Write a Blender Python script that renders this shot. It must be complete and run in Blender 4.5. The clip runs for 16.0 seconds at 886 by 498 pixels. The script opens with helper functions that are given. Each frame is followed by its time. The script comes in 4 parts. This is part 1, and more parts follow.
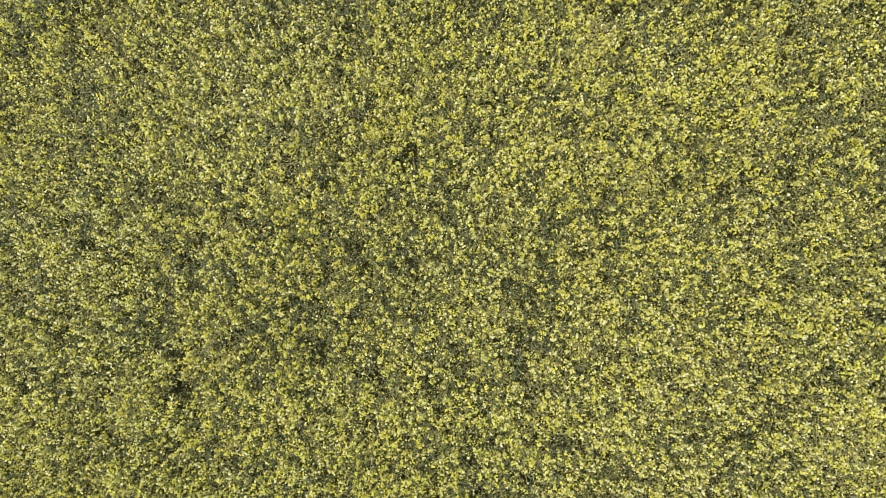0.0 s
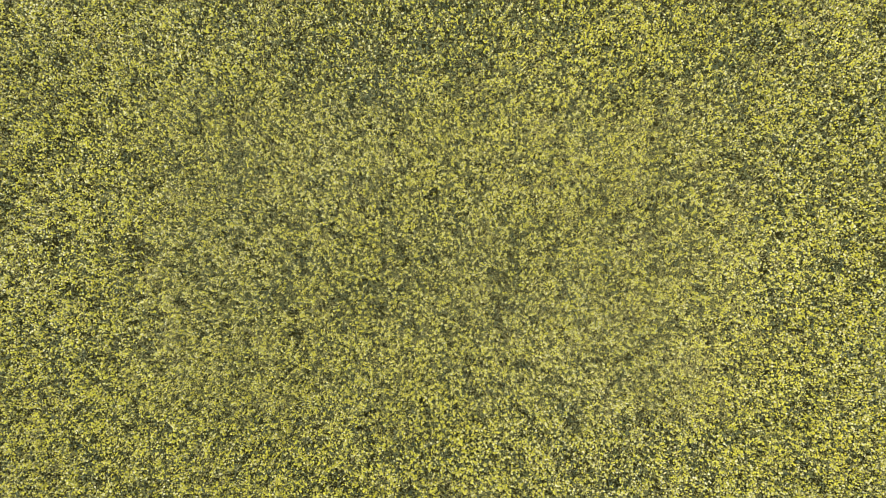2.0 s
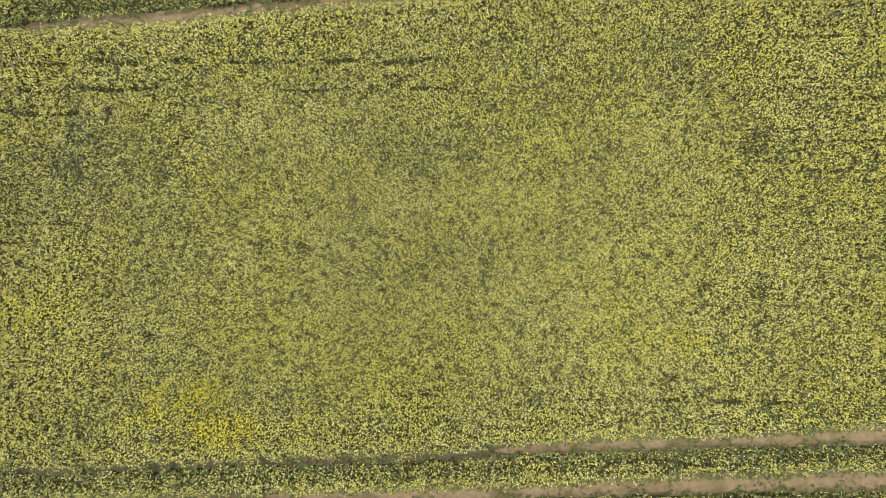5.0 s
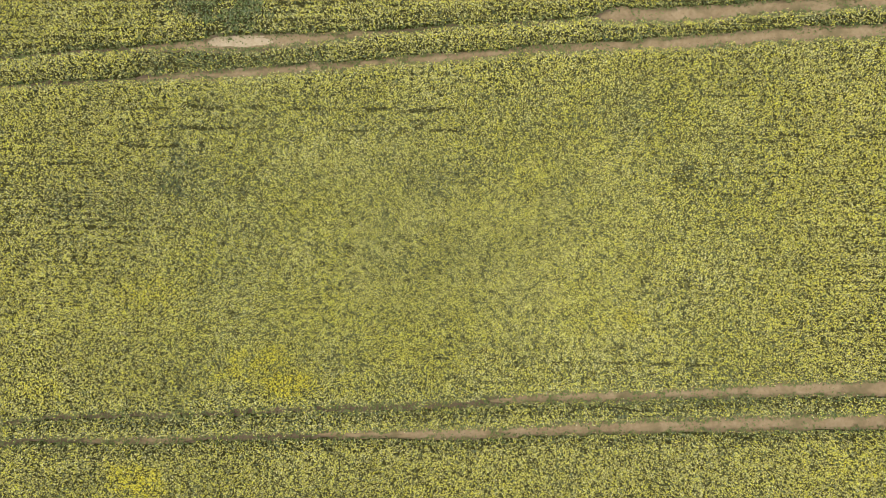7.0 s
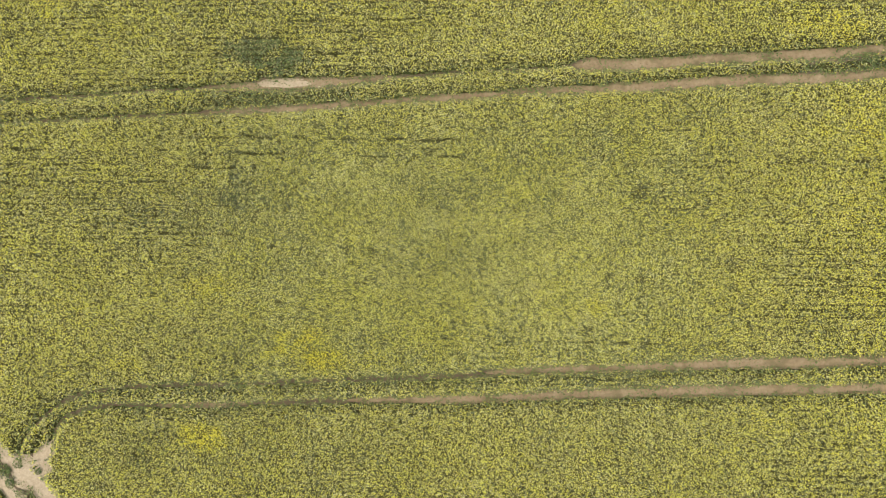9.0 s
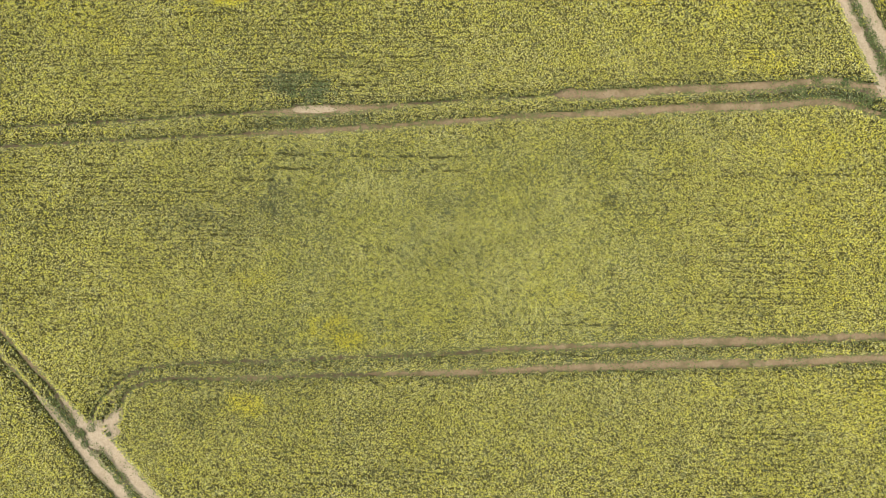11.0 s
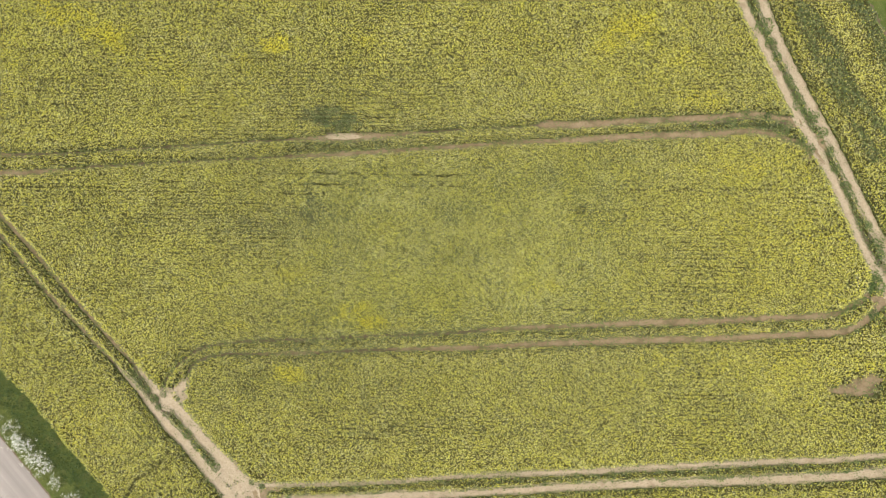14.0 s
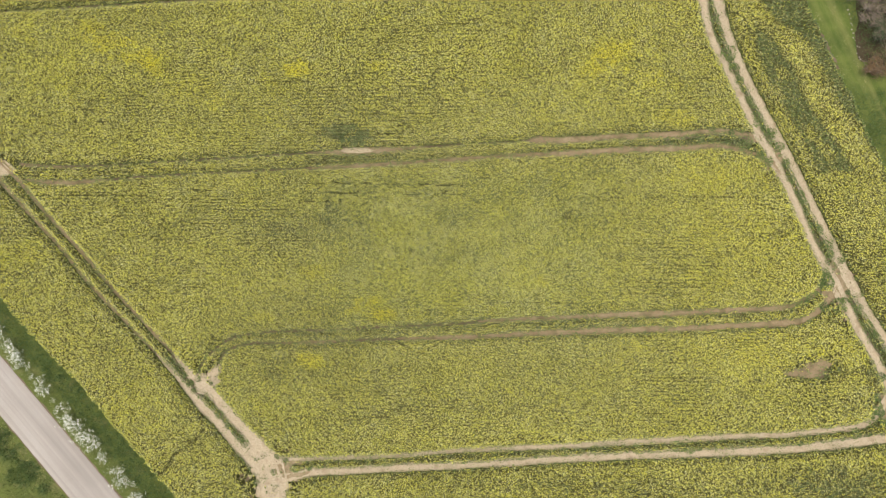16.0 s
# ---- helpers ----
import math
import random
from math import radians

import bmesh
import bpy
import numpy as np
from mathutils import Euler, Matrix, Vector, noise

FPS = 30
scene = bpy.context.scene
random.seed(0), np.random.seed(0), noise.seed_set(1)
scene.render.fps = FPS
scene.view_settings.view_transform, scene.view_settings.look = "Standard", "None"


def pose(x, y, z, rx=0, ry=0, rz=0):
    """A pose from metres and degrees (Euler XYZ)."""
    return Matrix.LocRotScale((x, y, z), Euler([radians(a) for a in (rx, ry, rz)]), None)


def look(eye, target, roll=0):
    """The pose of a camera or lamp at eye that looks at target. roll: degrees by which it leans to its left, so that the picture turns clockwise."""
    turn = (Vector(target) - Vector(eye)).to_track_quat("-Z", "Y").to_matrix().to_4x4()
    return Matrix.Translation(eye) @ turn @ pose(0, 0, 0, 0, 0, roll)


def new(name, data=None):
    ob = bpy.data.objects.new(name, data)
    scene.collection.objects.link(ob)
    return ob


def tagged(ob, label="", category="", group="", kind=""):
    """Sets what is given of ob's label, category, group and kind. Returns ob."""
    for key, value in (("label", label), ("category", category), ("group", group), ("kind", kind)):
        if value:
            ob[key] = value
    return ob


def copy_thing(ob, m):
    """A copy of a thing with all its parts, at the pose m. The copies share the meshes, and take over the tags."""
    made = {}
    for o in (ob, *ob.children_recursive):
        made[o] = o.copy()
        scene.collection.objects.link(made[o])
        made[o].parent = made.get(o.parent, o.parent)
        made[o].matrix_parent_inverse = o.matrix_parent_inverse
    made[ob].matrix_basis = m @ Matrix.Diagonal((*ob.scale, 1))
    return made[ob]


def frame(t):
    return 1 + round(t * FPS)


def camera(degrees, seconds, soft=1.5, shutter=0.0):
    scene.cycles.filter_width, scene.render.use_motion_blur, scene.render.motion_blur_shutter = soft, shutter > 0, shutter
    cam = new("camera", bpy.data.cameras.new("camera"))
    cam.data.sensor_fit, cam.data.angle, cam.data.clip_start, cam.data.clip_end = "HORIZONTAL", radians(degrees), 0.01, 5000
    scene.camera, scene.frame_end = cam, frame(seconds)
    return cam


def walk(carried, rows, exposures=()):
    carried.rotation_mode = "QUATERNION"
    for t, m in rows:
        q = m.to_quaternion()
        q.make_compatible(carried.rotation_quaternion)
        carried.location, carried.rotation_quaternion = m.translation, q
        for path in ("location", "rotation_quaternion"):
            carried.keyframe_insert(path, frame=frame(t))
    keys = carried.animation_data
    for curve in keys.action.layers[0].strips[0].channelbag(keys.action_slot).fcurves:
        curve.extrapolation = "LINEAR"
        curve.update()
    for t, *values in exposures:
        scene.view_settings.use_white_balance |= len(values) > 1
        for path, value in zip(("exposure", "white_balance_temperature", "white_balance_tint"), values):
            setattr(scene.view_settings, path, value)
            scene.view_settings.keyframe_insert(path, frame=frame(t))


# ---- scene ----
cam = camera(73, 16.0, soft=1.05)
# the drone climbs over the field; the gimbal keeps one small tilt off the plumb line
TILT_X, TILT_Y = 1.830, 4.021
ROWS = [
    (0, 0.000, 0.000, 8.808, 0.000), (0.5, 0.014, -0.020, 9.574, 0.019), (1, 0.055, -0.060, 10.800, 0.067),
    (1.5, 0.121, -0.117, 12.437, 0.106), (2, 0.166, -0.142, 14.360, 0.135), (2.5, 0.228, -0.191, 16.623, 0.156),
    (3, 0.311, -0.257, 18.808, 0.145), (3.5, 0.395, -0.332, 21.139, 0.121), (4, 0.499, -0.440, 23.334, 0.115),
    (4.2, 0.551, -0.486, 24.251, 0.116), (6.3, 0.498, -0.789, 34.449, 0.510), (6.5, 0.523, -0.806, 35.366, 0.559),
    (7, 0.600, -0.849, 37.590, 0.675), (7.5, 0.680, -0.888, 39.993, 0.738), (8, 0.753, -0.894, 42.276, 0.786),
    (8.5, 0.811, -0.930, 44.616, 0.815), (9, 0.862, -0.955, 46.862, 0.807), (9.2, 0.878, -0.962, 47.724, 0.800),
    (11.3, 1.212, -1.432, 57.759, 0.735), (11.5, 1.258, -1.461, 58.685, 0.742), (12, 1.362, -1.541, 60.897, 0.732),
    (12.5, 1.439, -1.617, 63.271, 0.703), (13, 1.511, -1.688, 65.571, 0.661), (13.5, 1.549, -1.763, 67.838, 0.631),
    (14, 1.595, -1.824, 70.158, 0.614), (14.5, 1.664, -1.872, 72.401, 0.624), (15, 1.750, -1.949, 74.721, 0.601),
    (15.5, 1.814, -1.984, 76.950, 0.576), (16, 1.878, -2.012, 79.410, 0.513),
]
EXPOSURES = [(0, 0.34), (3.5, 0.38), (7, 0.53), (16, 0.60)]
walk(cam, [(t, pose(x, y, z, 0, 0, yaw) @ pose(0, 0, 0, TILT_X) @ pose(0, 0, 0, 0, TILT_Y)) for t, x, y, z, yaw in ROWS],
     EXPOSURES)

# ---------------------------------------------------------------- light
SUN_ELEV, SUN_AZ = 76.0, 262.0
world = bpy.data.worlds.new("sky")
scene.world = world
world.use_nodes = True
wn = world.node_tree.nodes
sky = wn.new("ShaderNodeTexSky")
sky.sky_type, sky.sun_disc = "NISHITA", False
sky.sun_elevation, sky.sun_rotation = radians(SUN_ELEV), radians(SUN_AZ)
sky.dust_density = 4.0
world.node_tree.links.new(sky.outputs[0], wn["Background"].inputs[0])
wn["Background"].inputs[1].default_value = 0.15
sun = new("sun", bpy.data.lights.new("sun", "SUN"))
sun.data.energy, sun.data.angle, sun.data.color = 2.3, radians(30), (1.0, 0.93, 0.80)
sun.matrix_world = look((20 * math.sin(radians(SUN_AZ)), 20 * math.cos(radians(SUN_AZ)), 20 * math.tan(radians(SUN_ELEV))), (0, 0, 0))


# ---------------------------------------------------------------- materials
def material(name, colours, scales=(1.0, 8.0), rough=0.8, bump=0.0, island=0.0, gloss=0.3, bump_scale=30.0, through_light=0.0, patch=None):
    """Colours mixed by coarse and fine noise; island: strength of the change from piece to piece."""
    m = bpy.data.materials.new(name)
    m.use_nodes = True
    nt = m.node_tree
    n, l = nt.nodes, nt.links
    bsdf = n["Principled BSDF"]
    bsdf.inputs["Roughness"].default_value = rough
    bsdf.inputs["Specular IOR Level"].default_value = gloss
    co = n.new("ShaderNodeTexCoord").outputs["Object"]
    ramp = n.new("ShaderNodeValToRGB")
    while len(ramp.color_ramp.elements) < len(colours):
        ramp.color_ramp.elements.new(0.5)
    for i, (e, c) in enumerate(zip(ramp.color_ramp.elements, colours)):
        e.position, e.color = 0.22 + 0.56 * i / max(1, len(colours) - 1), (*c, 1)
    total = None
    for scale, weight in zip(scales, (0.5, 0.5)):
        t = n.new("ShaderNodeTexNoise")
        t.inputs["Scale"].default_value, t.inputs["Detail"].default_value = scale, 5
        l.new(co, t.inputs["Vector"])
        w = n.new("ShaderNodeMath")
        w.operation = "MULTIPLY_ADD"
        l.new(t.outputs["Fac"], w.inputs[0])
        w.inputs[1].default_value = weight
        if total is None:
            w.inputs[2].default_value = 0.0
        else:
            l.new(total, w.inputs[2])
        total = w.outputs[0]
    if island:
        g = n.new("ShaderNodeNewGeometry")
        w = n.new("ShaderNodeMath")
        w.operation = "MULTIPLY_ADD"
        l.new(g.outputs["Random Per Island"], w.inputs[0])
        w.inputs[1].default_value = island
        s = n.new("ShaderNodeMath")
        s.operation = "SUBTRACT"
        l.new(total, s.inputs[0])
        s.inputs[1].default_value = island * 0.5
        l.new(s.outputs[0], w.inputs[2])
        total = w.outputs[0]
    l.new(total, ramp.inputs["Fac"])
    colour = ramp.outputs["Color"]
    if patch:
        t = n.new("ShaderNodeTexNoise")
        t.inputs["Scale"].default_value, t.inputs["Detail"].default_value = patch[1], 3
        l.new(co, t.inputs["Vector"])
        r = n.new("ShaderNodeMapRange")
        r.inputs["From Min"].default_value, r.inputs["From Max"].default_value = patch[2], patch[3]
        l.new(t.outputs["Fac"], r.inputs["Value"])
        mix = n.new("ShaderNodeMix")
        mix.data_type = "RGBA"
        l.new(r.outputs["Result"], mix.inputs["Factor"])
        l.new(colour, mix.inputs["A"])
        mix.inputs["B"].default_value = (*patch[0], 1)
        colour = mix.outputs["Result"]
    l.new(colour, bsdf.inputs["Base Color"])
    if through_light:
        tr = n.new("ShaderNodeBsdfTranslucent")
        l.new(colour, tr.inputs["Color"])
        mx = n.new("ShaderNodeMixShader")
        mx.inputs[0].default_value = through_light
        l.new(bsdf.outputs[0], mx.inputs[1])
        l.new(tr.outputs[0], mx.inputs[2])
        l.new(mx.outputs[0], n["Material Output"].inputs["Surface"])
    if bump:
        t = n.new("ShaderNodeTexNoise")
        t.inputs["Scale"].default_value, t.inputs["Detail"].default_value = bump_scale, 6
        l.new(co, t.inputs["Vector"])
        b = n.new("ShaderNodeBump")
        b.inputs["Strength"].default_value, b.inputs["Distance"].default_value = bump, 0.05
        l.new(t.outputs["Fac"], b.inputs["Height"])
        l.new(b.outputs[0], bsdf.inputs["Normal"])
    return m


PETAL = material("rape_petal", [(0.47, 0.455, 0.034), (0.59, 0.575, 0.052), (0.70, 0.685, 0.10)], (0.25, 1.5), 0.55, island=0.3, gloss=0.25, through_light=0.2)
PETAL_PALE = material("rape_petal_pale", [(0.50, 0.50, 0.18), (0.62, 0.625, 0.28), (0.75, 0.75, 0.46)], (0.25, 1.5), 0.5, island=0.4, gloss=0.35, through_light=0.2)
PETAL_GOLD = material("rape_petal_golden", [(0.55, 0.50, 0.018), (0.67, 0.605, 0.028), (0.78, 0.71, 0.05)], (0.25, 1.5), 0.55, island=0.3, gloss=0.25, through_light=0.2)
BUD = material("rape_bud", [(0.32, 0.31, 0.065), (0.42, 0.40, 0.09), (0.52, 0.49, 0.13)], (0.25, 1.5), 0.6, island=0.4, gloss=0.25, through_light=0.15)
SHOOT = material("rape_green_shoot", [(0.145, 0.150, 0.040), (0.225, 0.228, 0.062), (0.32, 0.315, 0.098)], (0.25, 1.5), 0.6, island=0.5, gloss=0.25, through_light=0.2)
LEAF = material("rape_leaf", [(0.080, 0.098, 0.032), (0.132, 0.150, 0.048), (0.195, 0.207, 0.070)], (0.3, 2.0), 0.6, island=0.5, gloss=0.35, through_light=0.2)
LEAF_LUSH = material("rape_leaf_lush", [(0.052, 0.082, 0.018), (0.094, 0.134, 0.031), (0.150, 0.188, 0.052)], (0.3, 2.0), 0.6, island=0.5, gloss=0.3, through_light=0.2)
LEAF_DARK = material("rape_leaf_blue_green", [(0.050, 0.076, 0.034), (0.090, 0.122, 0.056), (0.145, 0.175, 0.085)], (0.3, 2.0), 0.5, island=0.5, gloss=0.45, through_light=0.15)
STEM = material("rape_stem", [(0.178, 0.178, 0.062), (0.27, 0.262, 0.098), (0.37, 0.345, 0.148)], (0.3, 2.0), 0.6, island=0.5, through_light=0.1)
# stalk mass toned near black: the shade between the plants is in this colour
UNDER_SHADED = material("rape_undergrowth_shaded", [(0.014, 0.013, 0.005), (0.044, 0.043, 0.013), (0.092, 0.094, 0.023)], (3.0, 18.0), 0.9, bump=0.6, gloss=0.1, bump_scale=25)
SOIL = material("field_soil", [(0.085, 0.062, 0.040), (0.13, 0.098, 0.064), (0.18, 0.14, 0.095)], (0.5, 9.0), 0.95, bump=0.7, gloss=0.1)
TRACK = material("dry_track_soil", [(0.135, 0.098, 0.054), (0.205, 0.156, 0.089), (0.285, 0.226, 0.138)], (0.45, 5.0), 0.95, bump=0.6, gloss=0.1, bump_scale=18, patch=((0.125, 0.105, 0.052), 0.7, 0.50, 0.70))
CRUST = material("crusted_pale_soil", [(0.215, 0.170, 0.106), (0.32, 0.262, 0.170), (0.42, 0.355, 0.245)], (0.6, 6.0), 0.95, bump=0.5, gloss=0.1, patch=((0.215, 0.165, 0.10), 0.6, 0.54, 0.74))
GRASS_GROUND = material("grass_turf", [(0.048, 0.064, 0.015), (0.088, 0.106, 0.025), (0.15, 0.158, 0.045)], (0.35, 7.0), 0.9, bump=0.8, gloss=0.1, bump_scale=15, patch=((0.14, 0.13, 0.05), 0.45, 0.55, 0.78))
BLADE_DARK = material("lush_grass_blade", [(0.030, 0.058, 0.012), (0.056, 0.094, 0.020), (0.090, 0.132, 0.032)], (0.5, 3.0), 0.6, island=0.4, through_light=0.15)
BLADE = material("grass_blade", [(0.060, 0.082, 0.018), (0.105, 0.130, 0.032), (0.18, 0.195, 0.06)], (0.3, 2.0), 0.6, island=0.5, through_light=0.15)
BLADE_DRY = material("dry_grass_blade", [(0.14, 0.13, 0.05), (0.23, 0.205, 0.09), (0.32, 0.28, 0.14)], (0.3, 2.0), 0.8, island=0.5)
UMBEL = material("cow_parsley_umbel", [(0.46, 0.475, 0.36), (0.60, 0.605, 0.49), (0.73, 0.73, 0.62)], (2.0, 9.0), 0.7, island=0.4)
ASPHALT = material("worn_asphalt", [(0.222, 0.196, 0.162), (0.29, 0.260, 0.220), (0.36, 0.328, 0.283)], (0.12, 14.0), 0.9, bump=0.3, gloss=0.2, bump_scale=80)
BARK = material("bark", [(0.055, 0.042, 0.032), (0.11, 0.086, 0.066), (0.19, 0.155, 0.125)], (1.0, 9.0), 0.9, bump=0.6)
TWIG = material("bare_twig", [(0.085, 0.064, 0.046), (0.155, 0.120, 0.088), (0.27, 0.22, 0.165)], (1.0, 9.0), 0.9, island=0.5)
LEAF_RUST = material("russet_leaf", [(0.08, 0.052, 0.022), (0.14, 0.088, 0.038), (0.21, 0.14, 0.065)], (0.6, 3.0), 0.7, island=0.5)
LEAF_OLIVE = material("olive_leaf", [(0.05, 0.06, 0.018), (0.10, 0.105, 0.03), (0.17, 0.16, 0.05)], (0.6, 3.0), 0.7, island=0.5)
STONE = material("weathered_stone", [(0.17, 0.150, 0.118), (0.25, 0.225, 0.180), (0.34, 0.31, 0.255)], (2.0, 14.0), 0.9, bump=0.5, gloss=0.2)
# dark brown that paints the shrubs' shadow onto the ground
SHRUB_SHADE = material("shrub_shade", [(0.022, 0.018, 0.011), (0.045, 0.036, 0.020), (0.085, 0.066, 0.038)], (1.2, 12.0), 0.95, bump=0.8, gloss=0.1)
LEAF_HEDGE = material("hedge_leaf", [(0.022, 0.036, 0.012), (0.045, 0.065, 0.022), (0.08, 0.10, 0.036)], (0.6, 3.0), 0.7, island=0.5)


def lengthwise(m, angle, tone, scale):
    """Adds long streaks of another tone, running along one direction of the plan, to a material."""
    n, l = m.node_tree.nodes, m.node_tree.links
    bsdf = n["Principled BSDF"]
    was = bsdf.inputs["Base Color"].links[0].from_socket
    mp = n.new("ShaderNodeMapping")
    mp.vector_type = "TEXTURE"
    mp.inputs["Rotation"].default_value = (0, 0, angle)
    mp.inputs["Scale"].default_value = (60 / scale, 1 / scale, 1)
    l.new(n.new("ShaderNodeTexCoord").outputs["Object"], mp.inputs["Vector"])
    t = n.new("ShaderNodeTexNoise")
    t.inputs["Scale"].default_value, t.inputs["Detail"].default_value = 1.0, 4
    l.new(mp.outputs[0], t.inputs["Vector"])
    r = n.new("ShaderNodeMapRange")
    r.inputs["From Min"].default_value, r.inputs["From Max"].default_value = .40, .85
    l.new(t.outputs["Fac"], r.inputs["Value"])
    mix = n.new("ShaderNodeMix")
    mix.data_type = "RGBA"
    l.new(r.outputs["Result"], mix.inputs["Factor"])
    l.new(was, mix.inputs["A"])
    mix.inputs["B"].default_value = (*tone, 1)
    l.new(mix.outputs["Result"], bsdf.inputs["Base Color"])


STRIP_GRASS = material("mown_strip_turf", [(0.046, 0.066, 0.014), (0.078, 0.104, 0.022), (0.125, 0.148, 0.036)], (0.5, 6.0), 0.9, bump=0.8, gloss=0.1, bump_scale=15, patch=((0.042, 0.066, 0.014), 0.28, 0.46, 0.66))
lengthwise(STRIP_GRASS, math.atan2(-.915, .40), (0.150, 0.150, 0.050), .9)
lengthwise(ASPHALT, math.atan2(-.724, .690), (0.175, 0.152, 0.13), 1.2)

# ---------------------------------------------------------------- helpers
rng = np.random.default_rng(7)


def quad_mesh(name, corners, index=None, mats=()):
    """A mesh of loose pieces with three or four corners; corners has the shape (pieces, 3 or 4, 3)."""
    n, k = corners.shape[:2]
    me = bpy.data.meshes.new(name)
    me.vertices.add(k * n)
    me.vertices.foreach_set("co", np.ascontiguousarray(corners, np.float32).ravel())
    me.loops.add(k * n)
    me.loops.foreach_set("vertex_index", np.arange(k * n, dtype=np.int32))
    me.polygons.add(n)
    me.polygons.foreach_set("loop_start", np.arange(0, k * n, k, dtype=np.int32))
    for m in mats:
        me.materials.append(m)
    if index is not None:
        me.polygons.foreach_set("material_index", np.asarray(index, np.int32))
    me.update(calc_edges=True)
    return me


def grid_mesh(name, pts, mat):
    """A mesh over a grid of points of the shape (rows, columns, 3)."""
    r, c = pts.shape[:2]
    idx = np.arange(r * c).reshape(r, c)
    faces = np.stack([idx[:-1, :-1], idx[:-1, 1:], idx[1:, 1:], idx[1:, :-1]], -1).reshape(-1, 4)
    me = bpy.data.meshes.new(name)
    me.vertices.add(r * c)
    me.vertices.foreach_set("co", np.ascontiguousarray(pts, np.float32).ravel())
    me.loops.add(faces.size)
    me.loops.foreach_set("vertex_index", faces.astype(np.int32).ravel())
    me.polygons.add(len(faces))
    me.polygons.foreach_set("loop_start", np.arange(0, faces.size, 4, dtype=np.int32))
    me.materials.append(mat)
    me.update(calc_edges=True)
    me.shade_smooth()
    return me


def child(name, me, parent, label=""):
    ob = new(name, me)
    ob.parent = parent
    return tagged(ob, label)


def part(name, bm, mat, parent, label=""):
    me = bpy.data.meshes.new(name)
    bm.to_mesh(me)
    bm.free()
    me.materials.append(mat)
    return child(name, me, parent, label)


def vnoise(x, y, seed=0):
    """Smooth value noise in 0..1 with cells of size 1."""
    xi, yi = np.floor(x).astype(np.int64), np.floor(y).astype(np.int64)
    fx, fy = x - xi, y - yi
    fx, fy = fx * fx * (3 - 2 * fx), fy * fy * (3 - 2 * fy)

    def h(a, b):
        v = (a * 374761393 + b * 668265263 + seed * 1274126177) & 0xFFFFFFFF
        v = ((v ^ (v >> 13)) * 1274126177) & 0xFFFFFFFF
        return ((v ^ (v >> 16)) & 0xFFFF) / 65535.0
    return (h(xi, yi) * (1 - fx) + h(xi + 1, yi) * fx) * (1 - fy) + (h(xi, yi + 1) * (1 - fx) + h(xi + 1, yi + 1) * fx) * fy


def step(a, b, v):
    t = np.clip((v - a) / (b - a), 0, 1)
    return t * t * (3 - 2 * t)


def curve(points, gap=0.2):
    """A smooth line through the plan's points, sampled every gap metres."""
    p = np.array(points, float)
    p = np.vstack([2 * p[0] - p[1], p, 2 * p[-1] - p[-2]])
    out = []
    for a, b, c, d in zip(p[:-3], p[1:-2], p[2:-1], p[3:]):
        k = max(2, int(np.linalg.norm(c[:2] - b[:2]) / gap))
        t = np.linspace(0, 1, k, endpoint=False)[:, None]
        out.append(0.5 * (2 * b + (c - a) * t + (2 * a - 5 * b + 4 * c - d) * t ** 2 + (3 * b - a - 3 * c + d) * t ** 3))
    return np.vstack([*out, p[-2:-1]])


